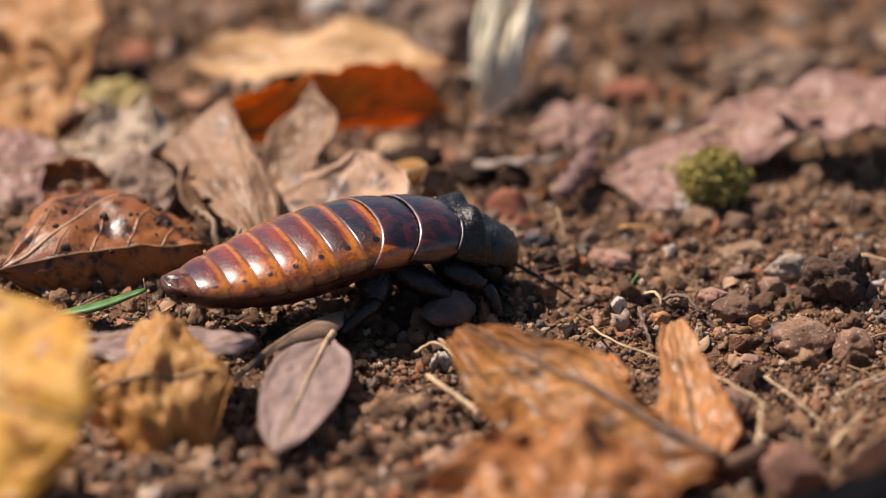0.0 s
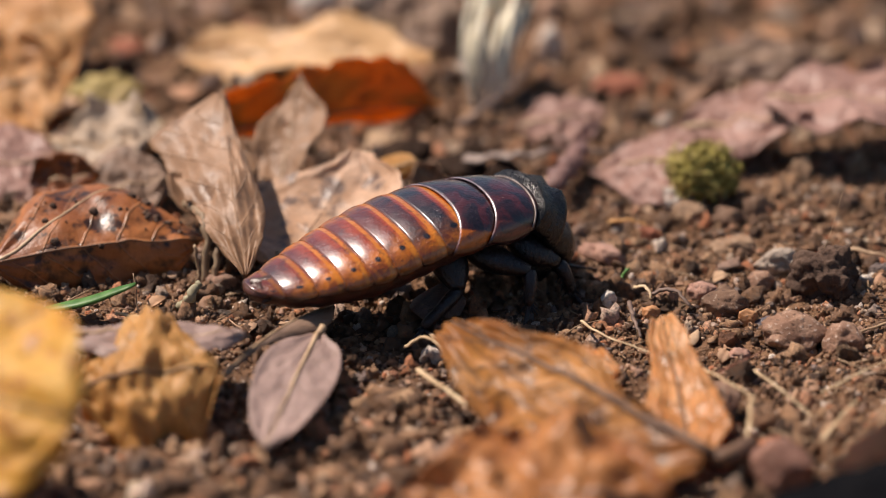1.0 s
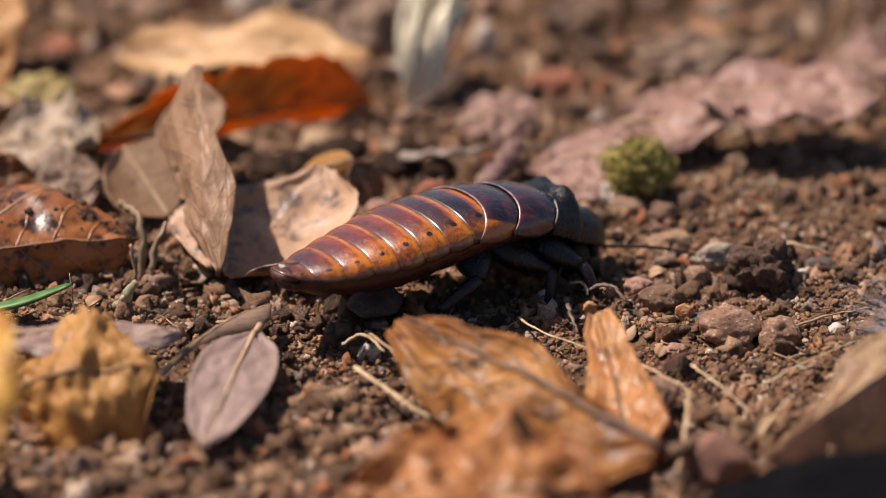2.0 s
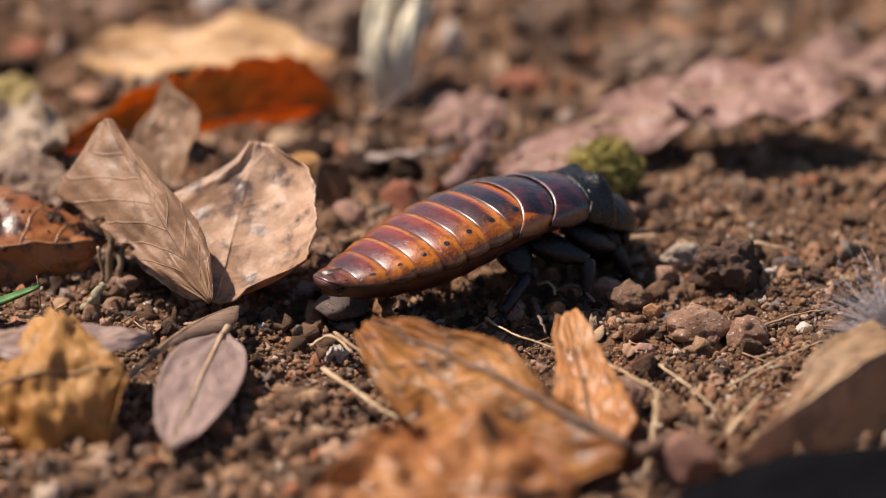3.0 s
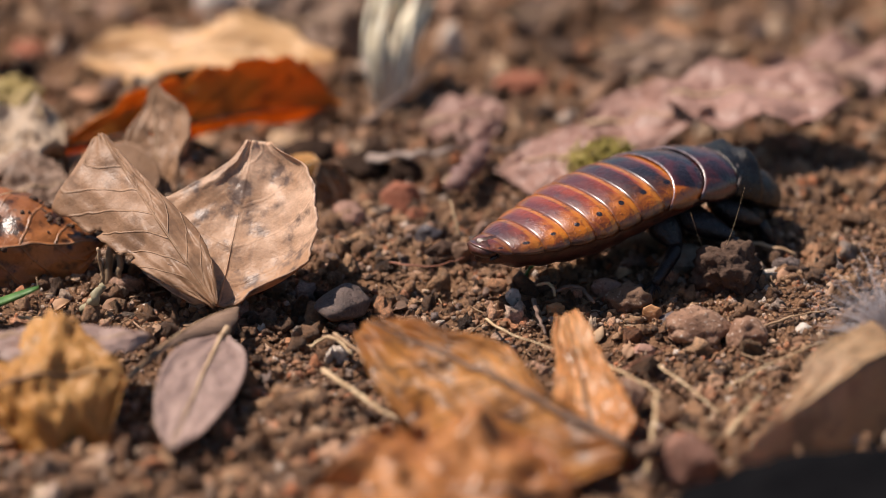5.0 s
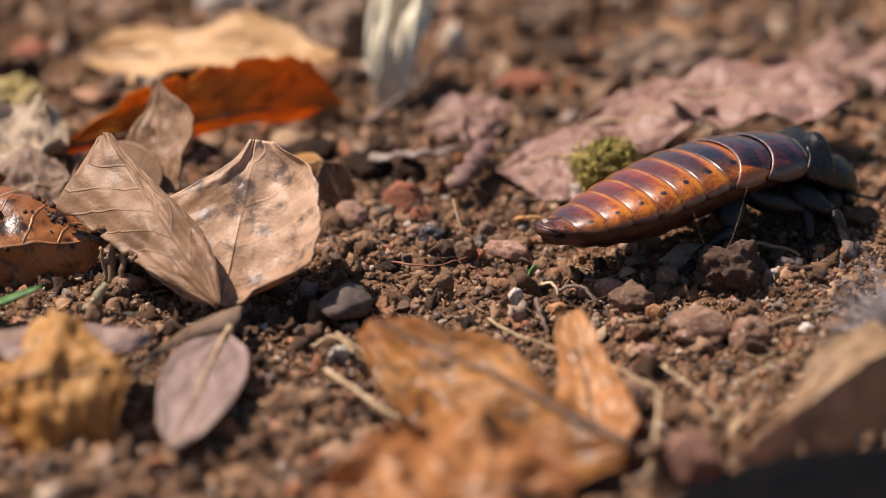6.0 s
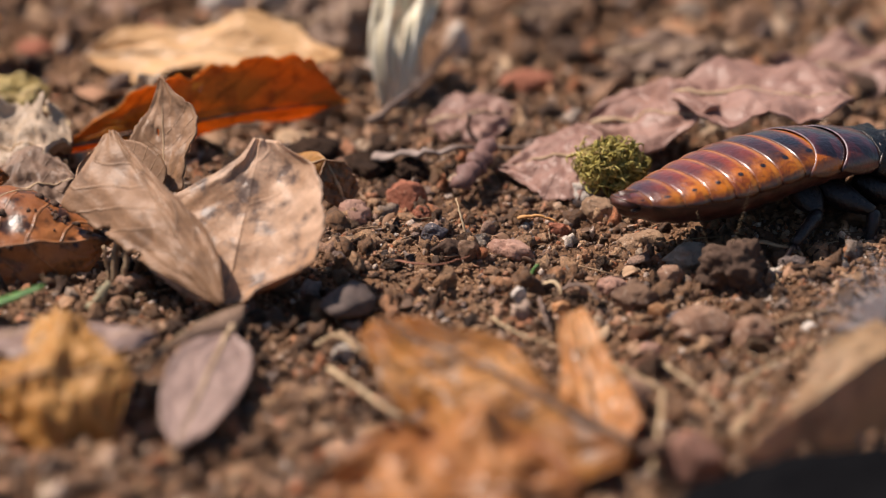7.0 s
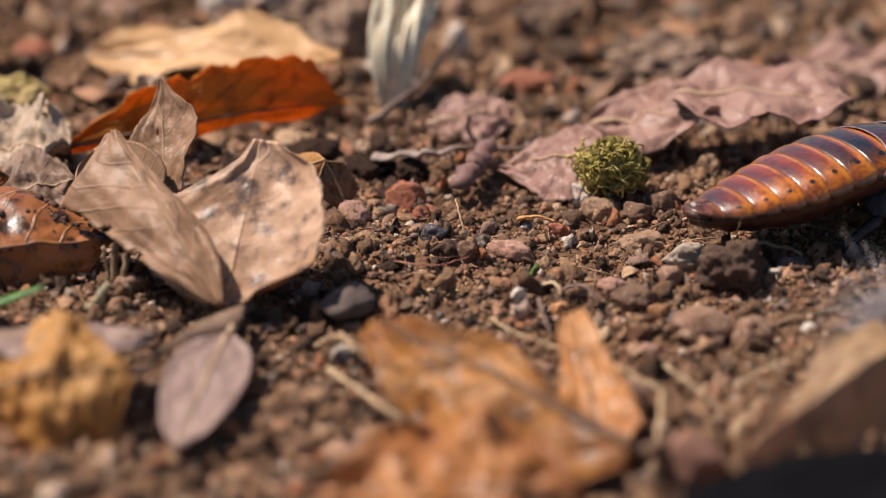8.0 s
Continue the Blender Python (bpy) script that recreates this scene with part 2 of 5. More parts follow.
def ground_height(x, y):
    """Height of the soil in metres."""
    x, y = np.asarray(x, float), np.asarray(y, float)
    h = 0.0060 * value_noise(x / 0.075, y / 0.075, 1) + 0.0030 * value_noise(x / 0.022, y / 0.022, 2)
    h = h + 0.0018 * (lumps(x / 0.0085, y / 0.0085, 4) - 0.5) + 0.0012 * (lumps(x / 0.0032, y / 0.0032, 5) - 0.4)
    h = h + 0.0009 * value_noise(x / 0.0013, y / 0.0013, 6)
    calm = np.clip((np.hypot(x, y) - 1.0) / 3.0, 0, 1)
    return h * (1 - calm)


def ground_z(x, y):
    return float(ground_height(np.array([x]), np.array([y]))[0])


# ---- mesh helpers ----
def mesh_object(name, verts, faces, material, parent=None, label="", smooth=True):
    me = bpy.data.meshes.new(name)
    me.from_pydata([tuple(map(float, v)) for v in verts], [], [tuple(map(int, f)) for f in faces])
    me.materials.append(material)
    if smooth:
        me.shade_smooth()
    me.update()
    ob = new(name, me)
    if parent is not None:
        ob.parent = parent
    return tagged(ob, label) if label else ob


def holder(name, m, label, category, group="", kind=""):
    ob = new(name)
    ob.empty_display_size = 0.01
    ob.matrix_world = m
    return tagged(ob, label, category, group, kind)


def curve_points(ctrl, n):
    """Smooth points through control points."""
    c = [Vector(p) for p in ctrl]
    if len(c) == 2:
        return [c[0].lerp(c[1], i / n) for i in range(n + 1)]
    c = [2 * c[0] - c[1]] + c + [2 * c[-1] - c[-2]]
    out = []
    spans = len(c) - 3
    for i in range(n + 1):
        f = i / n * spans
        j = min(int(f), spans - 1)
        t = f - j
        p0, p1, p2, p3 = c[j:j + 4]
        out.append(0.5 * ((2 * p1) + (p2 - p0) * t + (2 * p0 - 5 * p1 + 4 * p2 - p3) * t * t + (3 * p1 - p0 - 3 * p2 + p3) * t ** 3))
    return out


def tube(points, radii, sides=7, seed=0, rough=0.0, flat=1.0):
    """Verts and faces of a tapered, closed tube; flat squeezes it."""
    rnd = random.Random(seed)
    pts = [Vector(p) for p in points]
    n = len(pts)
    verts, faces = [], []
    t0 = (pts[1] - pts[0]).normalized()
    ref = Vector((0, 0, 1)) if abs(t0.z) < 0.9 else Vector((1, 0, 0))
    for i, p in enumerate(pts):
        t = (pts[min(i + 1, n - 1)] - pts[max(i - 1, 0)]).normalized()
        a = t.cross(ref).normalized()
        b = a.cross(t)
        ref = b
        r = radii[i] if hasattr(radii, "__len__") else radii
        for k in range(sides):
            w = 2 * math.pi * k / sides
            rr = r * (1 + rough * rnd.uniform(-1, 1))
            verts.append(p + a * math.cos(w) * rr + b * math.sin(w) * rr * flat)
    for i in range(n - 1):
        for k in range(sides):
            q = (k + 1) % sides
            faces.append((i * sides + k, i * sides + q, (i + 1) * sides + q, (i + 1) * sides + k))
    faces.append(tuple(range(sides - 1, -1, -1)))
    faces.append(tuple((n - 1) * sides + k for k in range(sides)))
    return verts, faces


def joined(pieces):
    verts, faces = [], []
    for v, f in pieces:
        o = len(verts)
        verts += list(v)
        faces += [tuple(i + o for i in q) for q in f]
    return verts, faces


# ---- ground ----
def build_ground():
    """One sheet of soil: fine where the camera looks, coarser towards the horizon."""
    def axis(n, near, power, far, centre):
        s = np.linspace(-1, 1, n)
        return centre + near * s + np.sign(s) * far * np.abs(s) ** power
    xs, ys = axis(560, 0.150, 41, 60.0, 0.0), axis(640, 0.21, 41, 60.0, 0.02)
    X, Y = np.meshgrid(xs, ys)
    Z = ground_height(X, Y)
    me = bpy.data.meshes.new("ground")
    nx, ny = len(xs), len(ys)
    me.vertices.add(nx * ny)
    me.vertices.foreach_set("co", np.stack([X, Y, Z], -1).astype(np.float32).ravel())
    i = np.arange(nx * ny).reshape(ny, nx)
    q = np.stack([i[:-1, :-1], i[:-1, 1:], i[1:, 1:], i[1:, :-1]], -1).reshape(-1, 4)
    me.loops.add(q.size)
    me.loops.foreach_set("vertex_index", q.ravel().astype(np.int32))
    me.polygons.add(len(q))
    me.polygons.foreach_set("loop_start", (np.arange(len(q)) * 4).astype(np.int32))
    me.update(calc_edges=True)
    me.shade_smooth()
    me.materials.append(M_SOIL)
    tagged(new("ground", me), "bare crumbly brown forest soil", "ground", kind="structure")


def lump_mesh(level, seed, rough=0.25, facet=0.0, squash=1.0):
    """Verts and faces of an uneven stone of radius 1."""
    bm = bmesh.new()
    bmesh.ops.create_icosphere(bm, subdivisions=level, radius=1)
    off = Vector((seed * 3.71, seed * 1.37, seed * 2.11))
    rnd = random.Random(seed)
    cuts = [(Vector((rnd.gauss(0, 1), rnd.gauss(0, 1), rnd.gauss(0, 1))).normalized(), rnd.uniform(0.62, 0.9)) for _ in range(int(facet * 12))]
    for v in bm.verts:
        d = v.co.normalized()
        r = 1 + rough * noise.noise(d * 1.3 + off) + 0.5 * rough * noise.noise(d * 3.1 + off) + 0.25 * rough * noise.noise(d * 7 + off)
        if level > 4:
            r += 0.22 * rough * noise.noise(d * 15 + off)
        p = d * r
        for nrm, lim in cuts:
            over = p.dot(nrm) - lim
            if over > 0:
                p -= nrm * over * 0.85
        v.co = Vector((p.x, p.y, p.z * squash))
    verts = [v.co.copy() for v in bm.verts]
    faces = [tuple(v.index for v in f.verts) for f in bm.faces]
    bm.free()
    return verts, faces


def crumbs(name, label, count, box, rmin, rmax, level, seed, power=2.5, sink=0.25, material=M_CRUMB):
    """Loose crumbs of soil, too many to count, in one mesh."""
    rng = np.random.default_rng(seed)
    x0, x1, y0, y1 = box
    px, py = rng.uniform(x0, x1, int(count * 1.5)), rng.uniform(y0, y1, int(count * 1.5))
    clump = value_noise(px / 0.007, py / 0.007, seed) + 0.9 * rng.random(len(px))
    best = np.argsort(-clump)[:count]
    px, py = px[best], py[best]
    r = rmin + (rmax - rmin) * rng.random(count) ** power
    pz = ground_height(px, py) + r * (1 - 2 * sink) * 0.6
    shapes = [lump_mesh(level, seed * 11 + i, 1.15 if level > 1 else 0.9) for i in range(9)]
    V, Fc, base = [], [], 0
    for i, (v, f) in enumerate(shapes):
        pick = np.nonzero(np.arange(count) % 9 == i)[0]
        v, f = np.array([tuple(p) for p in v]), np.array(f)
        ang = rng.uniform(0, 2 * math.pi, len(pick))
        tilt = rng.uniform(0, 2 * math.pi, len(pick))
        ca, sa, ct, st = np.cos(ang), np.sin(ang), np.cos(tilt), np.sin(tilt)
        one, nil = np.ones_like(ca), np.zeros_like(ca)
        Rz = np.stack([np.stack([ca, -sa, nil], -1), np.stack([sa, ca, nil], -1), np.stack([nil, nil, one], -1)], -2)
        Rx = np.stack([np.stack([one, nil, nil], -1), np.stack([nil, ct, -st], -1), np.stack([nil, st, ct], -1)], -2)
        sc = rng.uniform(0.5, 1.4, (len(pick), 1, 3)) * r[pick][:, None, None]
        w = np.einsum("nij,vj->nvi", Rz @ Rx, v) * sc
        w = w + np.stack([px[pick], py[pick], pz[pick]], -1)[:, None, :]
        V.append(w.reshape(-1, 3))
        Fc.append((f[None] + (np.arange(len(pick)) * len(v))[:, None, None]).reshape(-1, 3) + base)
        base += len(pick) * len(v)
    V, Fc = np.concatenate(V), np.concatenate(Fc)
    me = bpy.data.meshes.new(name)
    me.vertices.add(len(V))
    me.vertices.foreach_set("co", V.astype(np.float32).ravel())
    me.loops.add(Fc.size)
    me.loops.foreach_set("vertex_index", Fc.ravel().astype(np.int32))
    me.polygons.add(len(Fc))
    me.polygons.foreach_set("loop_start", (np.arange(len(Fc)) * 3).astype(np.int32))
    me.update(calc_edges=True)
    me.shade_smooth()
    me.materials.append(material)
    tagged(new(name, me), label, "soil", kind="stuff")


build_ground()
crumbs("soil_crumbs", "coarse brown soil crumbs and grit", 8200, (-0.14, 0.14, -0.16, 0.13), 0.0005, 0.0020, 2, 3, 2.6)
crumbs("soil_grains", "fine loose brown soil grains", 52000, (-0.105, 0.11, -0.09, 0.075), 0.00018, 0.0008, 1, 5, 2.2)
crumbs("soil_lumps", "mixed lumps of soil and grit", 1300, (-0.12, 0.11, -0.18, -0.06), 0.0008, 0.0028, 2, 14, 2.2, material=M_LUMP)
crumbs("soil_dust", "fine brown soil grains close by", 15000, (-0.10, 0.10, -0.17, -0.06), 0.0003, 0.0011, 1, 6, 2.0)
crumbs("soil_rubble", "brown soil rubble and leaf mould", 2600, (-0.22, 0.22, 0.06, 0.40), 0.0012, 0.0036, 2, 8)


# ---- stones ----
def stone(name, label, place, size, material, seed, rough=0.28, facet=0.4, turn=0.0, level=4, sink=0.3, category="stone", group=""):
    """A single stone, half sunk into the soil. size: full extents in metres."""
    v, f = lump_mesh(level, seed, rough, facet)
    x, y = place[0], place[1]
    z = ground_z(x, y) if len(place) < 3 else place[2]
    v = [(p.x * size[0] / 2, p.y * size[1] / 2, p.z * size[2] / 2 + size[2] * (0.5 - sink)) for p in v]
    ob = mesh_object(name, v, f, material)
    ob.matrix_world = pose(x, y, z, 0, 0, turn)
    return tagged(ob, label, category, group)


M_RED_STONE = stone_material("red_stone", (0.26, 0.085, 0.045), (0.40, 0.15, 0.085), speck=(0.5, 0.3, 0.2))
M_PINK_STONE = stone_material("pink_stone", (0.32, 0.17, 0.12), (0.48, 0.30, 0.23), speck=(0.6, 0.45, 0.38))
M_GREY_STONE = stone_material("grey_brown_stone", (0.085, 0.062, 0.055), (0.16, 0.115, 0.098), grain=1600, rough=0.62, speck=(0.3, 0.2, 0.13), specks=0.3)
M_CLOD = stone_material("dark_clod", (0.075, 0.048, 0.036), (0.135, 0.088, 0.064), grain=1100, rough=0.92, speck=(0.2, 0.13, 0.09), spec=0.15)
M_TAN_STONE = stone_material("tan_stone", (0.24, 0.145, 0.085), (0.38, 0.25, 0.155))
M_RUST_STONE = stone_material("rust_stone", (0.20, 0.105, 0.064), (0.40, 0.25, 0.165), speck=(0.62, 0.52, 0.44), specks=0.5)
M_PALE_STONE = stone_material("pale_stone", (0.46, 0.40, 0.34), (0.66, 0.60, 0.54), rough=0.5)
M_PALE_GREY = stone_material("pale_grey_stone", (0.30, 0.24, 0.19), (0.46, 0.38, 0.30), rough=0.85)
M_BROWN_STONE = stone_material("brown_stone", (0.125, 0.072, 0.046), (0.23, 0.14, 0.09), rough=0.85)
# deep shade on the near rock is put into this near-black colour
M_SHADE_ROCK = stone_material("shade_black_rock", (0.0035, 0.0036, 0.0045), (0.006, 0.006, 0.007), grain=200, rough=0.9, speck=(0.01, 0.01, 0.01), spec=0.03)

stone("stone", "grey-brown flat-topped pebble on the soil", (-0.0176, -0.0283, 0.0012), (0.0105, 0.009, 0.0070), M_GREY_STONE, 4, 0.15, 1.2, 20)
stone("soil_clod", "dark crumbly lump of soil", (0.0507, -0.0157, 0.0000), (0.0115, 0.0105, 0.0105), M_CLOD, 9, 0.5, 0.0, 10, 5, 0.2, "soil clod")
stone("stone", "rust-brown angular stone with pale specks", (0.0434, -0.0354, 0.0000), (0.0142, 0.010, 0.0078), M_RUST_STONE, 12, 0.45, 1.6, -8)
stone("stone", "small brown stone beside a rusty one", (0.0517, -0.0381, 0.0000), (0.0070, 0.0065, 0.0065), M_RUST_STONE, 17, 0.25, 0.3, 30)
stone("pebble", "small whitish quartz pebble", (0.0616, -0.0361, 0.0000), (0.0038, 0.0034, 0.0040), M_PALE_STONE, 21, 0.2, 0.3)
stone("stone", "brick-red stone on the soil", (-0.0080, 0.0216, 0.0000), (0.0076, 0.007, 0.0065), M_RED_STONE, 23, 0.3, 0.4)
stone("pebble", "small pink-red pebble on the soil", (-0.0051, 0.0147, 0.0000), (0.0036, 0.0032, 0.0034), M_RED_STONE, 25, 0.3, 0.4)
stone("stone", "pale pinkish rough stone on the soil", (-0.0177, 0.0129, 0.0000), (0.0062, 0.006, 0.0058), M_PINK_STONE, 27, 0.4, 0.5)
stone("stone", "pale pink elongated chip of stone", (0.0116, -0.0035, 0.0000), (0.0080, 0.004, 0.0058), M_PINK_STONE, 31, 0.4, 0.6, -25)
stone("stone", "pale rounded stone below the moss", (0.0248, 0.0226, 0.0000), (0.0062, 0.006, 0.006), M_PALE_STONE, 33, 0.3, 0.3)
stone("stone", "tan oval stone beside the moss", (0.0277, 0.0158, 0.0000), (0.0085, 0.006, 0.0052), M_TAN_STONE, 35, 0.25, 0.3)
stone("stone", "pale buff stone beside the moss", (0.0491, 0.0351, 0.0000), (0.0048, 0.005, 0.0065), M_TAN_STONE, 37, 0.3, 0.3)
stone("stone", "flat tan chip of stone on the soil", (0.0358, 0.0015, 0.0000), (0.0085, 0.006, 0.0045), M_TAN_STONE, 39, 0.4, 0.7, 15)
stone("stone", "brown stone below a straw", (0.0284, -0.0636, 0.0000), (0.0095, 0.008, 0.0085), M_RUST_STONE, 41, 0.25, 0.3)
stone("stone", "blunt red-brown stone on the soil", (0.0382, -0.0875, 0.0000), (0.013, 0.010, 0.0095), stone_material("mauve_stone", (0.20, 0.095, 0.065), (0.32, 0.165, 0.115)), 43, 0.35, 1.2, 20)
stone("stone", "red rounded stone among dead leaves", (-0.0844, 0.0936, 0.0000), (0.0085, 0.008, 0.0075), M_RED_STONE, 45, 0.2, 0.2)
stone("stone", "white stone among dead leaves", (-0.0478, 0.1252, 0.0000), (0.010, 0.008, 0.008), M_PALE_STONE, 47, 0.2, 0.2)
stone("stone", "rounded mauve-grey stone among leaves", (-0.0982, 0.0598, 0.0000), (0.0075, 0.007, 0.0085), M_PINK_STONE, 49, 0.2, 0.2)
stone("stone", "red-brown stone on the soil", (0.0160, 0.0794, 0.0000), (0.0105, 0.008, 0.006), M_RED_STONE, 51, 0.3, 0.3)
stone("pebble", "white oblong pebble beside a twig", (0.0016, 0.1000, 0.0000), (0.0052, 0.005, 0.009), M_PALE_STONE, 53, 0.2, 0.1)
M_SLATE = stone_material("slate", (0.055, 0.048, 0.055), (0.11, 0.10, 0.115), rough=0.5)
M_ORANGE_STONE = stone_material("orange_stone", (0.42, 0.19, 0.075), (0.56, 0.32, 0.16))
stone("pebble", "dark slate-grey pebble on the soil", (-0.003, 0.0039), (0.0052, 0.0042, 0.0040), M_SLATE, 61, 0.25, 0.4)
stone("pebble", "clear white quartz chip on the soil", (0.0118, -0.0216), (0.0032, 0.0030, 0.0046), M_PALE_STONE, 63, 0.35, 1.0, 20)
stone("stone", "pale grey rough lump of stone", (0.0422, -0.0068), (0.0078, 0.0062, 0.0056), M_PALE_GREY, 65, 0.5, 0.2, 10)
stone("stone", "red-brown blocky stone on the soil", (0.0388, -0.0141), (0.0054, 0.0048, 0.0058), M_RUST_STONE, 67, 0.3, 1.5, 30)
stone("stone", "dull brown rough stone on the soil", (0.0319, -0.0237), (0.0080, 0.0062, 0.0058), M_BROWN_STONE, 69, 0.45, 0.5, -10)
stone("stone", "pinkish-brown rounded stone on the soil", (0.0287, -0.0177), (0.0052, 0.0046, 0.0046), M_PINK_STONE, 71, 0.35, 0.4, 15)
stone("pebble", "small ochre-yellow pebble on the soil", (0.0362, -0.0265), (0.0036, 0.0032, 0.0034), M_ORANGE_STONE, 73, 0.3, 0.6)
stone("pebble", "dark slate-grey chip beside an ochre pebble", (0.0391, -0.0271), (0.0040, 0.0034, 0.0030), M_SLATE, 75, 0.3, 1.0)
stone("pebble", "small rust-orange pebble on the soil", (0.0195, -0.0253), (0.0032, 0.0028, 0.0026), M_ORANGE_STONE, 77, 0.3, 0.4)
stone("stone", "dark brown clod of soil beside a slate pebble", (0.0003, -0.0032), (0.0062, 0.0046, 0.0046), M_CLOD, 79, 0.5, 0.6, 40)
stone("stone", "brown angular chip of stone", (0.0033, -0.0044), (0.0054, 0.0044, 0.0050), M_BROWN_STONE, 81, 0.4, 1.6, -30)
stone("pebble", "flat pinkish pebble beside a rusty stone", (0.0339, -0.0397), (0.0044, 0.0036, 0.0026), M_PINK_STONE, 83, 0.3, 0.6)
stone("stone", "red-orange small stone on the soil", (0.0200, 0.0085), (0.0040, 0.0034, 0.0034), M_RED_STONE, 85, 0.4, 0.6)
stone("stone", "brown rounded stone beneath the moss", (0.0345, 0.0125), (0.0060, 0.0050, 0.0045), M_BROWN_STONE, 87, 0.3, 0.4)
stone("stone", "dull grey-brown stone beneath the moss", (0.0400, 0.0160), (0.0055, 0.0050, 0.0050), M_BROWN_STONE, 89, 0.3, 0.5)
# added clods, coloured dark to stand for the shade below the rust leaf
M_SHADE_CLOD = stone_material("shade_clod", (0.030, 0.019, 0.014), (0.062, 0.038, 0.026), grain=1100, rough=0.95, speck=(0.12, 0.075, 0.05), specks=0.15, spec=0.1)
for i, (x, y, w) in enumerate(((-0.0362, 0.0335, 0.011), (-0.0290, 0.0320, 0.010), (-0.0225, 0.0292, 0.009), (-0.0150, 0.0362, 0.010), (-0.0110, 0.0238, 0.006), (-0.0262, 0.0420, 0.010), (-0.0075, 0.0335, 0.008), (-0.0130, 0.0468, 0.008))):
    stone("soil_clod", "soil clod coloured dark for shade between dead leaves", (x, y), (w, w * 0.8, w * 0.55), M_SHADE_CLOD, 91 + i, 0.5, 0.2, 40 * i, 4, 0.3, "soil clod", "humus clods")
stone("rock", "large rock coloured near-black for deep shade", (0.0791, -0.1305, 0.0000), (0.105, 0.05, 0.0275), M_SHADE_ROCK, 55, 0.15, 0.2, 0, 5, 0.15, "rock")


def build_grit():
    """Small stones that can be told apart, scattered over the bare soil."""
    rnd = random.Random(12)
    shapes = []
    for i in range(10):
        v, f = lump_mesh(3, 60 + i, 0.6, 0.6 if i % 2 else 0.2)
        me = bpy.data.meshes.new("pebble")
        me.from_pydata([tuple(p) for p in v], [], f)
        me.shade_smooth()
        me.materials.append(M_GRIT)
        shapes.append(me)
    for i in range(280):
        x, y = rnd.uniform(-0.105, 0.115), rnd.triangular(-0.125, 0.11, -0.02)
        r = 0.0007 + 0.0015 * rnd.random() ** 2.2
        ob = new("pebble", shapes[i % 10])
        m = pose(x, y, ground_z(x, y) + r * 0.35, rnd.uniform(0, 360), rnd.uniform(0, 360), rnd.uniform(0, 360))
        ob.matrix_world = m @ Matrix.Diagonal((r * rnd.uniform(0.8, 1.3), r * rnd.uniform(0.8, 1.2), r * rnd.uniform(0.6, 1.0), 1))
        tagged(ob, "small brown pebble on the soil", "pebble", "pebbles on the soil")


build_grit()


# ---- leaves ----
def spread(values, t):
    """Smooth value along an even list of values."""
    n = len(values) - 1
    f = min(max(t, 0.0), 1.0) * n
    i = min(int(f), n - 1)
    k = f - i
    p = [values[max(0, min(n, i + d))] for d in (-1, 0, 1, 2)]
    return 0.5 * (2 * p[1] + (p[2] - p[0]) * k + (2 * p[0] - 5 * p[1] + 4 * p[2] - p[3]) * k * k + (3 * p[1] - p[0] - 3 * p[2] + p[3]) * k ** 3)


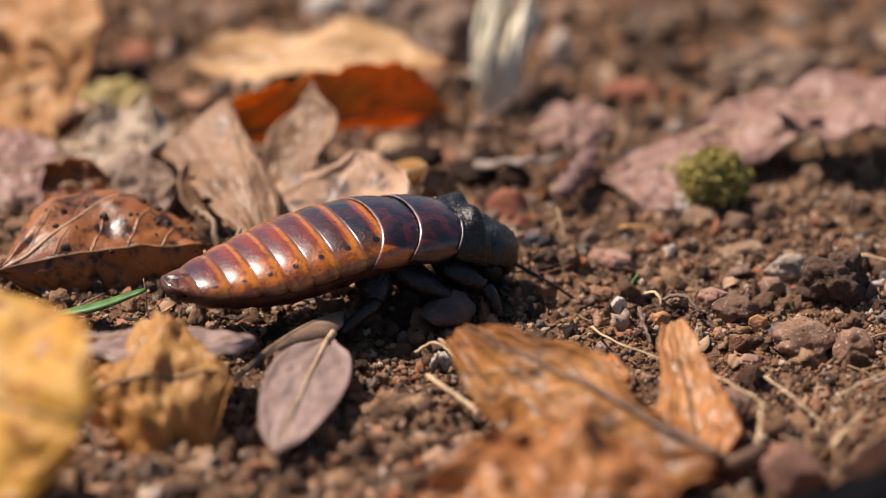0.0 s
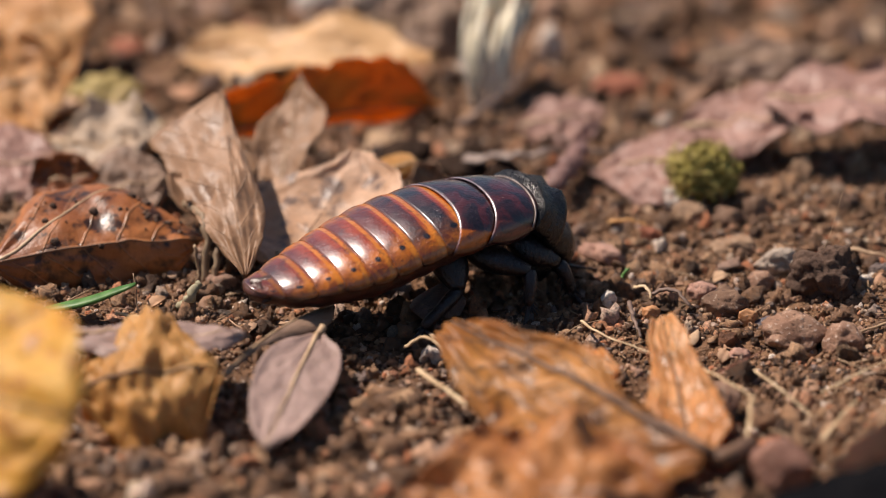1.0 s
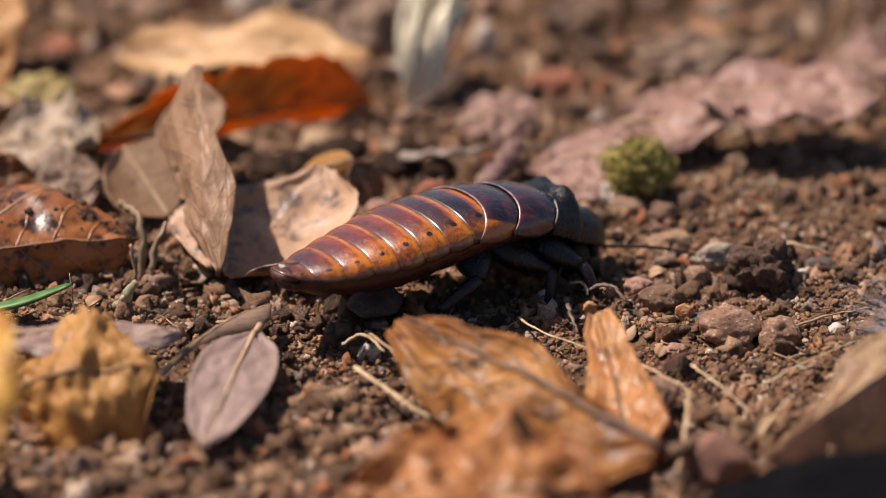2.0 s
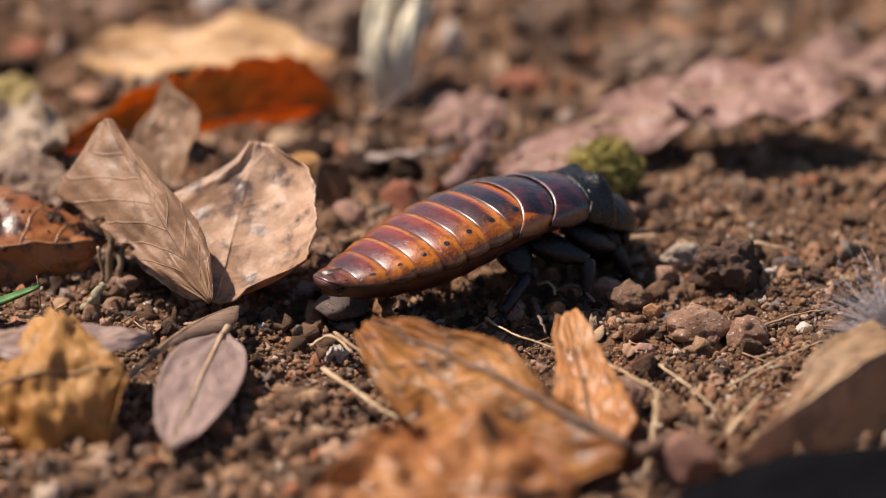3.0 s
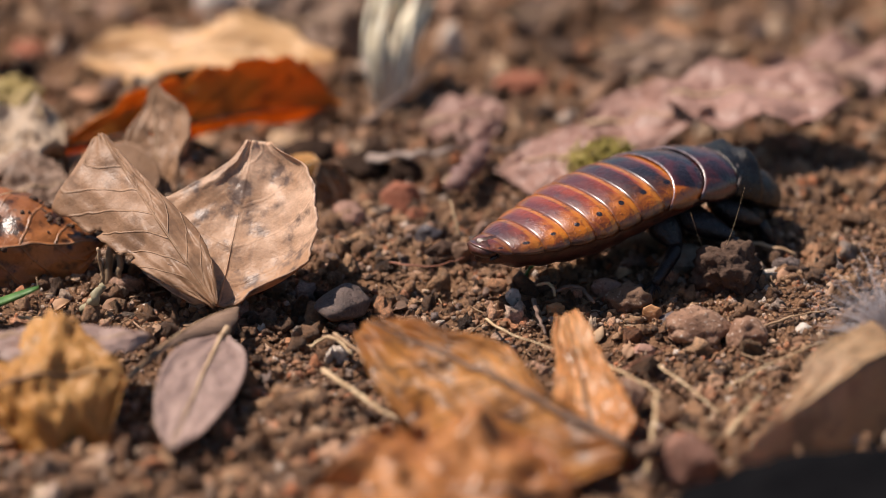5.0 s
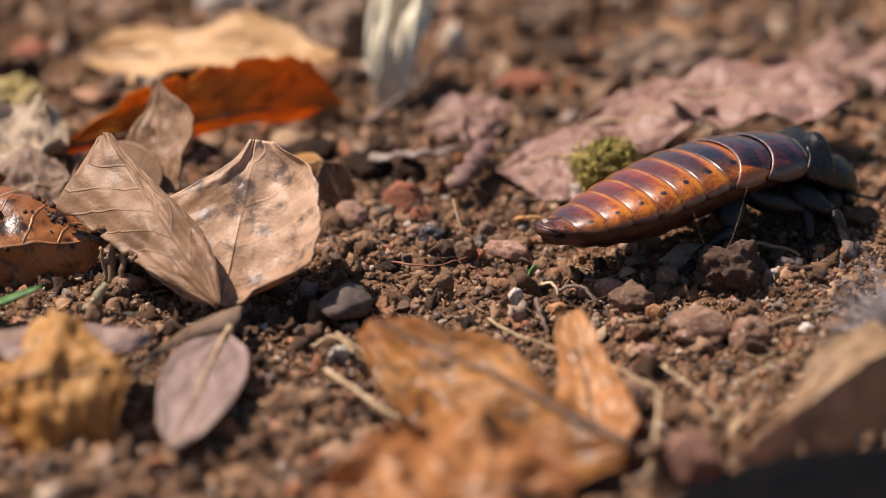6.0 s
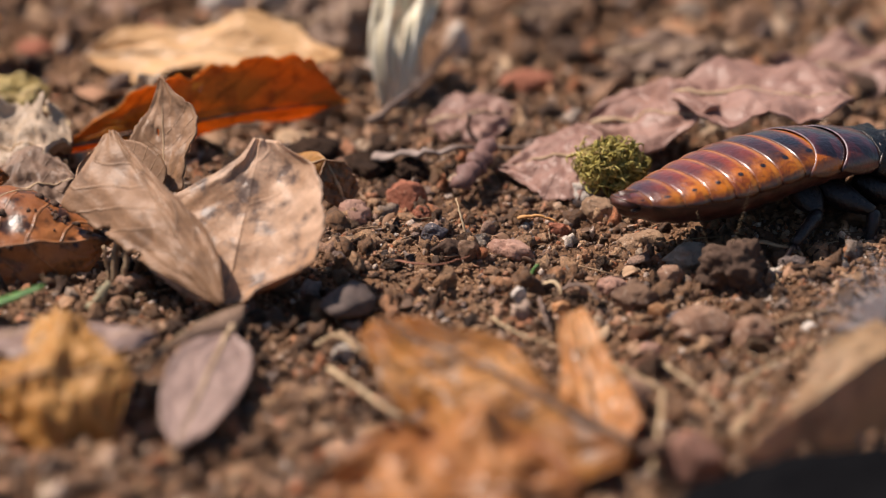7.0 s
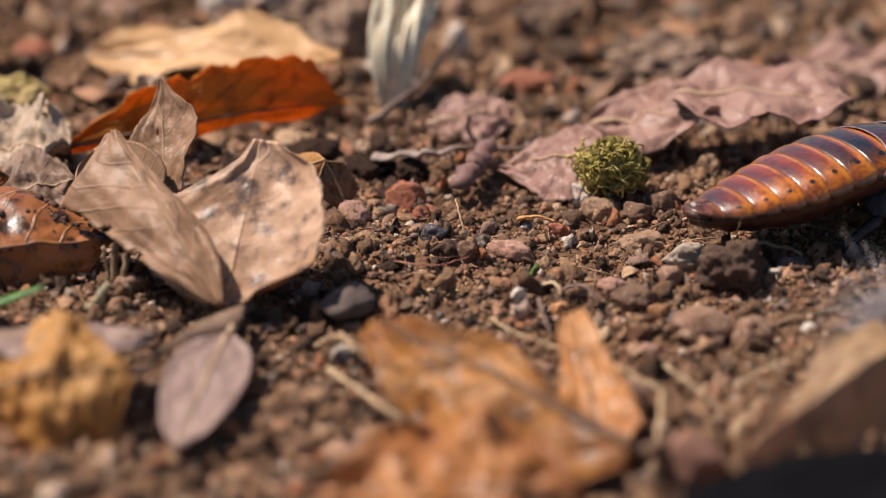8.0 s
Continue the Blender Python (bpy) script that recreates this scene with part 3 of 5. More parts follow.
class LeafShape:
    """The surface of a leaf: base at the origin, tip on +y, upper side to +z; at(u, v), u along, v -1..1 across."""

    def __init__(self, length, width, prof, prof_right=None, arch=0, cup=0, cup_right=None, fold=0, fold_right=None, twist=0, wave=0.0, ripple=5, crinkle=0.0, teeth=0.0, seed=0, roll_tip=0):
        self.width, self.prof, self.cup, self.fold, self.twist = width, prof, cup, fold, twist
        self.wave, self.ripple, self.crinkle, self.teeth, self.seed = wave, ripple, crinkle, teeth, seed
        self.right = prof_right or prof
        self.cupr = cup if cup_right is None else cup_right
        self.foldr = fold if fold_right is None else fold_right
        n = 60
        y = z = 0.0
        self.mid = [(0.0, 0.0, 0.0)]
        for i in range(n):
            u = (i + 0.5) / n
            th = radians(arch) * (0.5 - u) - radians(roll_tip) * max(0.0, u - 0.7) ** 2 / 0.09
            y, z = y + math.cos(th) / n, z + math.sin(th) / n
            self.mid.append((y, z, th))
        chord = math.hypot(y, z)
        self.k = length / chord
        lean = math.atan2(z, y)
        self.lean = lean

    def at(self, u, v, lift=0.0):
        f = min(max(u, 0.0), 1.0) * 60
        i = min(int(f), 59)
        w = f - i
        y0, z0, t0 = (self.mid[i][j] * (1 - w) + self.mid[i + 1][j] * w for j in range(3))
        left = v < 0
        hw = self.width / 2 * max(0.004, spread(self.prof if left else self.right, u))
        if self.teeth:
            hw *= 1 + self.teeth * (noise.noise((u * 14, 3.1 if left else 7.7, self.seed)) + 0.6 * noise.noise((u * 37, 1.1 if left else 4.7, self.seed)))
        cup, fold = radians(self.cup if left else self.cupr), radians(self.fold if left else self.foldr)
        av = abs(v)
        if abs(cup) > 1e-3:
            a0, a1 = fold, fold + cup * av
            lx, lz = (math.sin(a1) - math.sin(a0)) / cup, (math.cos(a0) - math.cos(a1)) / cup
            na = a1
        else:
            lx, lz, na = av * math.cos(fold), av * math.sin(fold), fold
        x, z = hw * lx * (-1 if left else 1), hw * lz
        nx, nz = math.sin(na) * (1 if left else -1), math.cos(na)
        z += self.wave * av * math.sin(u * math.pi * self.ripple + (0.8 if left else 2.6) + self.seed)
        z += self.crinkle * (noise.noise((u * 6, v * 3, self.seed + 0.3)) + 0.5 * noise.noise((u * 14, v * 7, self.seed + 5.3)))
        x, z, nx, nz = x + nx * lift, z + nz * lift, nx, nz
        tw = radians(self.twist) * (u - 0.5)
        x, z = x * math.cos(tw) - z * math.sin(tw), x * math.sin(tw) + z * math.cos(tw)
        y = y0 * self.k - z * math.sin(t0)
        z = z0 * self.k + z * math.cos(t0)
        c, s = math.cos(-self.lean), math.sin(-self.lean)
        return Vector((x, y * c - z * s, y * s + z * c))


def blade_mesh(name, shape, material, parent, nu=44, nv=26, thick=0.00035, v0=-1.0, v1=1.0, bites=(), label="", ragged=0.0):
    """A leaf blade with real thickness; bites are round gaps (u, v, radius in u, radius in v)."""
    rows = []
    for side in (1, -1):
        rows.append([[shape.at(i / nu, v0 + (v1 - v0) * j / nv, side * thick / 2) for j in range(nv + 1)] for i in range(nu + 1)])
    count = (nu + 1) * (nv + 1)
    verts = [p for grid in rows for line in grid for p in line]
    keep = []
    for i in range(nu):
        for j in range(nv):
            u, v = (i + 0.5) / nu, v0 + (v1 - v0) * (j + 0.5) / nv
            wob = 1 + 0.35 * noise.noise((u * 9, v * 6, shape.seed + 2.2))
            gone = any(((u - a) / (c * wob)) ** 2 + ((v - b) / (d * wob)) ** 2 < 1 for a, b, c, d in bites)
            if ragged and abs(v) > 0.72 and noise.noise((u * 11, v * 2.2, shape.seed + 9)) > 0.55 - ragged:
                gone = True
            if not gone:
                keep.append((i, j))
    keep_set = set(keep)
    faces = []
    idx = lambda s, i, j: s * count + i * (nv + 1) + j
    for i, j in keep:
        faces.append((idx(0, i, j), idx(0, i, j + 1), idx(0, i + 1, j + 1), idx(0, i + 1, j)))
        faces.append((idx(1, i, j), idx(1, i + 1, j), idx(1, i + 1, j + 1), idx(1, i, j + 1)))
        for (di, dj, a, b) in ((-1, 0, (i, j), (i, j + 1)), (1, 0, (i + 1, j + 1), (i + 1, j)), (0, -1, (i + 1, j), (i, j)), (0, 1, (i, j + 1), (i + 1, j + 1))):
            if (i + di, j + dj) not in keep_set:
                faces.append((idx(0, *b), idx(0, *a), idx(1, *a), idx(1, *b)))
    ob = mesh_object(name, verts, faces, material, parent, label)
    me = ob.data
    uv = me.uv_layers.new(name="leaf")
    per = [(i / nu, v0 + (v1 - v0) * j / nv) for _ in (0, 1) for i in range(nu + 1) for j in range(nv + 1)]
    for loop in me.loops:
        uv.data[loop.index].uv = per[loop.vertex_index]
    return ob


def leaf_frame(base, tip, up):
    b, t = Vector(base), Vector(tip)
    y = (t - b).normalized()
    z = Vector(up)
    z = (z - y * z.dot(y)).normalized()
    x = y.cross(z)
    m = Matrix((x, y, z)).transposed().to_4x4()
    m.translation = b
    return m


def ribs(shape, parent, material, count=6, r=0.0005, side=1, start=0.12, end=0.85, reach=0.75, slant=0.2, midrib=True, sides=(-1, 1), until=1.0):
    """The midrib and the side veins as raised ridges on the blade."""
    if midrib:
        n = 22
        pts = [shape.at(until * i / n, 0.0, side * 0.0002) for i in range(n + 1)]
        mesh_object("midrib", *tube(pts, [r * (1.15 - 0.95 * i / n) for i in range(n + 1)], 6), material, parent)
    for s in sides:
        for k in range(count):
            u0 = start + (end - start) * k / max(1, count - 1)
            jit = 0.05 * noise.noise((k * 3.3, s * 2.0, shape.seed))
            pts = [shape.at(min(0.99, u0 + jit + slant * (1 + 4 * jit) * w ** 1.3), s * reach * w, side * 0.00008) for w in [i / 8 for i in range(9)]]
            mesh_object("vein", *tube(pts, [r * 0.26 * (1 - 0.75 * i / 8) for i in range(9)], 5), material, parent)


def leaf(label, base, tip, up, width, prof, material, rib=M_VEIN, petiole=None, stalk_r=0.0005, veins=0, rib_side=1, bites=(), nu=44, nv=26, ragged=0.0, group="dead leaves", thick=0.00035, name="dead_leaf", **bend):
    """A dead leaf from its base to its tip, facing up. petiole: control points in world space, from the base outwards."""
    length = (Vector(tip) - Vector(base)).length
    shape = LeafShape(length, width, prof, **bend)
    m = leaf_frame(base, tip, up)
    ob = holder(name, m, label, "leaf", group)
    blade_mesh("blade", shape, material, ob, nu, nv, bites=bites, ragged=ragged, thick=thick)
    ribs(shape, ob, rib, veins, stalk_r, rib_side)
    if petiole:
        inv = m.inverted()
        pts = curve_points([(0, 0, 0)] + [inv @ Vector(p) for p in petiole], 16)
        mesh_object("petiole", *tube(pts, [stalk_r * (1.2 + 0.5 * i / 16) for i in range(17)], 8), rib, ob)
    return ob, shape


OVAL = (0.04, 0.42, 0.75, 0.94, 1.0, 0.93, 0.76, 0.48, 0.03)
BROAD = (0.10, 0.62, 0.92, 1.0, 1.0, 0.92, 0.80, 0.55, 0.05)
LONG = (0.05, 0.55, 0.85, 0.95, 1.0, 0.95, 0.82, 0.55, 0.04)

# raised half: browner underside, its turn from the sun also darkened into the colour
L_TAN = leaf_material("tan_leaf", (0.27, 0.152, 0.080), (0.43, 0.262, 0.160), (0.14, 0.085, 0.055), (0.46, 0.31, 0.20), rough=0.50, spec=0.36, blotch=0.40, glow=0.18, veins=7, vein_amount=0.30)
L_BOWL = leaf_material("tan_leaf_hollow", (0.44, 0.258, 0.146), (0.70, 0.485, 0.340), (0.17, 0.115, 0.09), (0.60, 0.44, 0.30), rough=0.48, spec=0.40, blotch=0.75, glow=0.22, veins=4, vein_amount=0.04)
L_BROWN = leaf_material("brown_leaf", (0.19, 0.054, 0.012), (0.45, 0.165, 0.045), (0.035, 0.013, 0.007), (0.40, 0.22, 0.11), rough=0.42, spots=0.95, blotch=0.9, glow=0.10, veins=6, spec=0.55, vein_amount=0.4)
L_RUST = leaf_material("rust_leaf", (0.70, 0.29, 0.026), (0.86, 0.46, 0.065), (0.26, 0.06, 0.014), (0.20, 0.05, 0.015), rough=0.42, blotch=0.35, glow=0.66, veins=8)
L_ORANGE = leaf_material("orange_leaf", (0.68, 0.300, 0.090), (0.84, 0.49, 0.21), (0.12, 0.05, 0.025), (0.40, 0.20, 0.09), rough=0.40, spec=0.45, blotch=0.26, glow=0.46, veins=7, streak=0.5)
L_STREAKED = leaf_material("streaked_orange_leaf", (0.38, 0.140, 0.030), (0.68, 0.33, 0.085), (0.070, 0.030, 0.018), (0.22, 0.10, 0.045), rough=0.42, spec=0.35, blotch=0.55, glow=0.42, veins=7, streak=0.55)
L_RED_ORANGE = leaf_material("red_orange_leaf", (0.42, 0.155, 0.040), (0.66, 0.31, 0.11), (0.12, 0.04, 0.02), (0.30, 0.12, 0.05), rough=0.36, spec=0.5, blotch=0.6, glow=0.35, veins=6)
L_GOLD = leaf_material("gold_leaf", (0.54, 0.275, 0.075), (0.74, 0.44, 0.16), (0.28, 0.14, 0.05), (0.45, 0.25, 0.09), rough=0.5, blotch=0.3, glow=0.38, veins=6)
L_YELLOW = leaf_material("yellow_leaf", (0.74, 0.40, 0.055), (0.82, 0.56, 0.15), (0.46, 0.19, 0.055), (0.42, 0.2, 0.08), rough=0.5, blotch=0.6, glow=0.40, veins=6)
L_GREY = leaf_material("grey_leaf", (0.29, 0.200, 0.172), (0.39, 0.275, 0.235), (0.20, 0.14, 0.11), (0.46, 0.33, 0.22), rough=0.5, blotch=0.3, glow=0.12, veins=8, vein_amount=0.2)
L_PINK = leaf_material("mauve_leaf", (0.285, 0.157, 0.121), (0.395, 0.238, 0.192), (0.20, 0.10, 0.08), (0.5, 0.34, 0.28), rough=0.5, blotch=0.3, glow=0.15, veins=7, vein_amount=0.25)
L_BEIGE = leaf_material("beige_leaf", (0.58, 0.335, 0.140), (0.72, 0.46, 0.23), (0.38, 0.20, 0.09), (0.60, 0.40, 0.22), rough=0.5, blotch=0.2, glow=0.2, veins=6, vein_amount=0.25)
L_FOLDED = leaf_material("folded_beige_leaf", (0.60, 0.42, 0.23), (0.74, 0.57, 0.38), (0.20, 0.12, 0.07), (0.50, 0.36, 0.22), rough=0.5, spots=0.35, blotch=0.35, glow=0.55, veins=7, vein_amount=0.2)
L_APRICOT = leaf_material("apricot_leaf", (0.56, 0.275, 0.095), (0.70, 0.42, 0.19), (0.30, 0.13, 0.05), (0.5, 0.27, 0.11), rough=0.5, blotch=0.35, glow=0.35, veins=6)
L_PALE = leaf_material("pale_leaf", (0.43, 0.325, 0.23), (0.57, 0.45, 0.34), (0.26, 0.18, 0.12), (0.6, 0.5, 0.38), rough=0.55, blotch=0.4, glow=0.15)
L_OLIVE = leaf_material("olive_leaf", (0.40, 0.30, 0.10), (0.52, 0.40, 0.17), (0.16, 0.15, 0.04), (0.45, 0.36, 0.16), rough=0.55, blotch=0.4, glow=0.2)
L_DULL = leaf_material("dull_brown_leaf", (0.20, 0.125, 0.085), (0.30, 0.20, 0.14), (0.08, 0.05, 0.035), (0.3, 0.2, 0.13), rough=0.6, blotch=0.45, glow=0.1)

# brown glossy leaf, arched, at the edge of the bare soil
brown_leaf, brown_shape = leaf("glossy chestnut-brown dead leaf with black decay spots", (-0.0965, -0.0212, 0.0060), (-0.0598, -0.0091, 0.0060), (-0.10, -0.62, 0.75), 0.037, LONG, L_BROWN, M_DARK_VEIN, None, 0.00022, 0,
     prof_right=(0.05, 0.35, 0.5, 0.55, 0.6, 0.6, 0.55, 0.4, 0.03), arch=36, cup=-40, fold=-4, fold_right=-38, cup_right=-20, wave=0.0007, crinkle=0.0010, seed=3, nu=56, nv=36)
across = [brown_shape.at(0.03 + 0.69 * i / 24, -0.04 - 0.90 * (i / 24) ** 1.15, 0.00012) for i in range(25)]
mesh_object("rib", *tube(across, [0.00038 * (1.1 - 0.6 * i / 24) for i in range(25)], 6), M_VEIN, brown_leaf, "raised pale rib")
for j in range(6):
    w = 0.16 + 0.13 * j
    u0, v0 = 0.03 + 0.69 * w, -0.04 - 0.90 * w ** 1.15
    for du, dv in ((-0.02, -0.34), (0.22, 0.10)):
        pts = [brown_shape.at(u0 + du * q, max(-0.97, min(-0.02, v0 + dv * q - 0.1 * q * (1 - q))), 0.00006) for q in [i / 8 for i in range(9)]]
        mesh_object("vein", *tube(pts, [0.00011 * (1 - 0.6 * i / 8) for i in range(9)], 5), M_DARK_VEIN, brown_leaf)

rnd = random.Random(77)
for i in range(34):
    u, v, r = rnd.uniform(0.25, 0.95), rnd.uniform(-0.85, 0.05), 0.0002 + 0.0007 * rnd.random() ** 2
    if i < 14:
        u, v = rnd.gauss(0.74, 0.07), rnd.gauss(-0.5, 0.15)
    p = brown_shape.at(min(0.97, u), v, 0.0003)
    vs, fs = lump_mesh(2, 300 + i, 0.6)
    mesh_object("dirt_speck", [(q.x * r + p.x, q.y * r + p.y, q.z * r * 0.7 + p.z) for q in vs], fs, M_CLOD, brown_leaf)

# heart-shaped tan leaf whose one half is pushed up by the cockroach
TAN_BASE = (-0.0394, -0.0293, 0.0030)
tan_leaf = holder("dead_leaf", Matrix.Translation(TAN_BASE), "large pale tan dead leaf with a raised half", "leaf", "dead leaves")
tan_right_shape = LeafShape(0.033, 0.0322, (0.30, 0.70, 1.00, 1.14, 1.12, 0.92, 0.52, 0.22, 0.08),
                            prof_right=(0.34, 0.98, 1.14, 1.16, 1.12, 1.06, 0.98, 0.80, 0.26), arch=-36, cup=-14, cup_right=70, fold=-8, fold_right=0, wave=0.0008, ripple=3, crinkle=0.0007, teeth=0.05, seed=6)
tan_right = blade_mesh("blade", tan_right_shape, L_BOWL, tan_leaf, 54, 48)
ribs(tan_right_shape, tan_right, L_BOWL, 3, 0.00022, 1, 0.02, 0.25, 0.7, 0.4, sides=(1,), until=0.6)
tan_lobe_shape = LeafShape(0.0235, 0.0135, (0.95, 0.95, 0.92, 0.95, 0.92, 0.70, 0.42, 0.20, 0.06), prof_right=(0.55, 0.62, 0.74, 0.95, 1.10, 1.12, 0.80, 0.36, 0.10), arch=-20, cup=28, wave=0.0006, ripple=3, crinkle=0.0006, teeth=0.10, seed=15)
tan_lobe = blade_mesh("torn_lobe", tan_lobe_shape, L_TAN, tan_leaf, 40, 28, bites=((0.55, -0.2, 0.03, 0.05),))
ribs(tan_lobe_shape, tan_lobe, M_VEIN, 3, 0.0002, 1, 0.1, 0.6, 0.8, 0.2, until=0.9)
tan_left_shape = LeafShape(0.0440, 0.0272, (0.05, 0.24, 0.42, 0.57, 0.70, 0.83, 0.96, 1.04, 0.14), prof_right=(0.06, 0.26, 0.38, 0.40, 0.34, 0.24, 0.15, 0.08, 0.03), arch=14, cup=-22, cup_right=-30, fold=8, fold_right=-24, wave=0.0006, ripple=3, crinkle=0.0008, teeth=0.05, seed=11)
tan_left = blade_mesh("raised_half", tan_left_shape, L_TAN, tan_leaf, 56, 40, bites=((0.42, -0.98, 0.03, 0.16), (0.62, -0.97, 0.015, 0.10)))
ribs(tan_left_shape, tan_left, L_TAN, 6, 0.00015, 1, 0.04, 0.70, 0.92, 0.24, sides=(-1,), until=0.97)

# curled grey strip between the leaf stalks
leaf("rolled grey-brown strip of dead leaf", (-0.0523, -0.0643, 0.0050), (-0.0352, -0.0343, 0.0050), (-0.4, -0.5, 0.75), 0.0080, (0.10, 0.12, 0.15, 0.2, 0.45, 0.8, 1.0, 0.8, 0.1), L_DULL, M_STEM, None, 0.0004, 0, cup=-70, arch=26, twist=20, seed=4)

# rust-red leaf standing on its edge behind
leaf("rust-red translucent dead leaf standing on its edge", (-0.0722, 0.0370, 0.0050), (-0.0194, 0.0526, 0.0080), (0, -0.62, 0.78), 0.021, (0.06, 0.45, 0.65, 0.78, 0.95, 1.0, 0.92, 0.85, 0.05), L_RUST, M_DARK_VEIN, None, 0.0004, 6,
     prof_right=(0.05, 0.14, 0.22, 0.26, 0.28, 0.28, 0.25, 0.18, 0.03), arch=16, fold=34, cup=10, fold_right=-62, cup_right=-14, wave=0.0012, ripple=5, crinkle=0.0008, teeth=0.17, seed=8, nu=60)
# long beige leaf further back
leaf("long beige dead leaf with a ragged edge", (-0.0728, 0.0811, 0.0060), (-0.0214, 0.0707, 0.0100), (0.05, -0.42, 0.9), 0.019, (0.05, 0.55, 0.8, 0.7, 0.75, 1.0, 0.95, 0.55, 0.25), L_BEIGE, M_VEIN, None, 0.0004, 0,
     arch=16, cup=12, wave=0.0014, ripple=4, crinkle=0.0010, teeth=0.2, seed=12, nu=60)
leaf("pale torn scrap of dead leaf", (-0.0633, 0.0552, 0.0060), (-0.0523, 0.0489, 0.0120), (0.1, -0.7, 0.7), 0.010, OVAL, L_PALE, crinkle=0.002, wave=0.001, seed=14)
# gold leaves
leaf("curled golden-orange dead leaf", (-0.1187, 0.0848, 0.0040), (-0.0886, 0.0753, 0.0160), (0.15, -0.65, 0.75), 0.044, BROAD, L_APRICOT, arch=26, cup=-18, wave=0.002, crinkle=0.0018, teeth=0.2, seed=16)
leaf("golden-orange dead leaf lying on others", (-0.1159, 0.0523, 0.0060), (-0.0942, 0.0630, 0.0100), (0.1, -0.5, 0.85), 0.030, BROAD, L_APRICOT, arch=20, cup=14, wave=0.0015, crinkle=0.0016, teeth=0.2, seed=18)
leaf("olive-yellow dead leaf lying on the soil", (-0.0952, 0.0563, 0.0050), (-0.0779, 0.0592, 0.0070), (0.0, -0.45, 0.9), 0.015, OVAL, L_OLIVE, arch=24, cup=-20, crinkle=0.002, seed=20)
leaf("pale crumpled dead leaf on the soil", (-0.0925, 0.0370, 0.0050), (-0.0708, 0.0284, 0.0090), (0.1, -0.5, 0.85), 0.024, OVAL, L_PALE, crinkle=0.0028, wave=0.002, ripple=5, teeth=0.25, seed=22, ragged=0.15)
leaf("pinkish-tan dead leaf lying flat", (-0.1128, 0.0240, 0.0040), (-0.0903, 0.0282, 0.0060), (0.0, -0.35, 0.93), 0.026, OVAL, L_PINK, arch=14, cup=-10, crinkle=0.0015, seed=24)
leaf("small curled brown dead leaf on soil", (-0.0944, 0.0210, 0.0030), (-0.0813, 0.0161, 0.0080), (0.0, -0.7, 0.7), 0.012, LONG, L_BROWN, cup=70, crinkle=0.002, seed=26)
leaf("dull tan dead leaf lying flat", (-0.0858, 0.0172, 0.0030), (-0.0683, 0.0182, 0.0060), (0.1, -0.5, 0.85), 0.020, OVAL, L_DULL, cup=-12, crinkle=0.0015, arch=10, seed=28)
leaf("tan dead leaf rolled at its edge", (-0.0558, 0.0078, 0.0030), (-0.0650, 0.0194, 0.0120), (-0.2, -0.7, 0.65), 0.018, BROAD, L_TAN, cup=70, cup_right=10, seed=30)
leaf("small orange-yellow dead leaf on soil", (-0.0330, 0.0248, 0.0040), (-0.0227, 0.0191, 0.0100), (0.1, -0.8, 0.6), 0.006, LONG, L_GOLD, cup=-40, seed=32)
leaf("small tan flake of dead leaf", (-0.0188, 0.0177, 0.0010), (-0.0226, 0.0186, 0.0100), (0.35, -0.85, 0.3), 0.0075, LONG, L_TAN, cup=30, crinkle=0.001, teeth=0.2, seed=34)
# mauve leaves beside the moss
leaf("mauve-brown dead leaf propped above the soil", (0.0427, 0.0466, 0.0120), (0.0766, 0.0411, 0.0130), (0.0, -0.04, 1.0), 0.027, (0.35, 0.7, 0.9, 1.0, 0.95, 0.85, 0.75, 0.5, 0.05), L_PINK, arch=12, cup=10, cup_right=-6, wave=0.0012, ripple=4, crinkle=0.0013, teeth=0.10, seed=36, nu=60)
leaf("mauve dead leaf in the distance", (0.0639, 0.0791, 0.0040), (0.0992, 0.0815, 0.0050), (0.0, -0.3, 0.95), 0.018, OVAL, L_PINK, arch=8, wave=0.002, crinkle=0.002, teeth=0.15, seed=38)
leaf("small mauve-pink dead leaf beside the moss", (0.0275, 0.0285, 0.0070), (0.0087, 0.0334, 0.0020), (0.05, -0.35, 0.93), 0.021, (0.7, 0.98, 1.0, 0.98, 0.85, 0.62, 0.40, 0.2, 0.03), L_PINK, cup=-14, arch=12, crinkle=0.0012, teeth=0.10, seed=40)
leaf("mauve-brown dead leaf with a lobed tip on soil", (0.0265, 0.0497, 0.0040), (0.0510, 0.0385, 0.0120), (0.05, -0.34, 0.93), 0.020, (0.05, 0.5, 0.85, 0.95, 0.9, 0.85, 0.8, 0.6, 0.1), L_PINK, prof_right=(0.05, 0.30, 0.52, 0.80, 1.1, 0.95, 0.55, 0.35, 0.1), arch=10, cup=14, cup_right=-12, wave=0.0014, ripple=4, crinkle=0.0016, teeth=0.10, seed=37)
leaf("dull pinkish-brown dead leaf on soil", (-0.0053, 0.0524, 0.0030), (0.0127, 0.0548, 0.0050), (0.0, -0.35, 0.93), 0.016, OVAL, L_PINK, arch=16, cup=-18, crinkle=0.0018, seed=42)
leaf("dark brown rolled dead leaf on soil", (-0.0364, 0.1005, 0.0060), (-0.0155, 0.0997, 0.0100), (0.0, -0.6, 0.8), 0.030, OVAL, L_DULL, cup=-60, crinkle=0.003, seed=44)
leaf("orange-brown rolled dead leaf", (0.0130, 0.1109, 0.0040), (0.0271, 0.1106, 0.0060), (0.0, -0.6, 0.8), 0.014, OVAL, L_DULL, cup=-60, crinkle=0.002, seed=46)
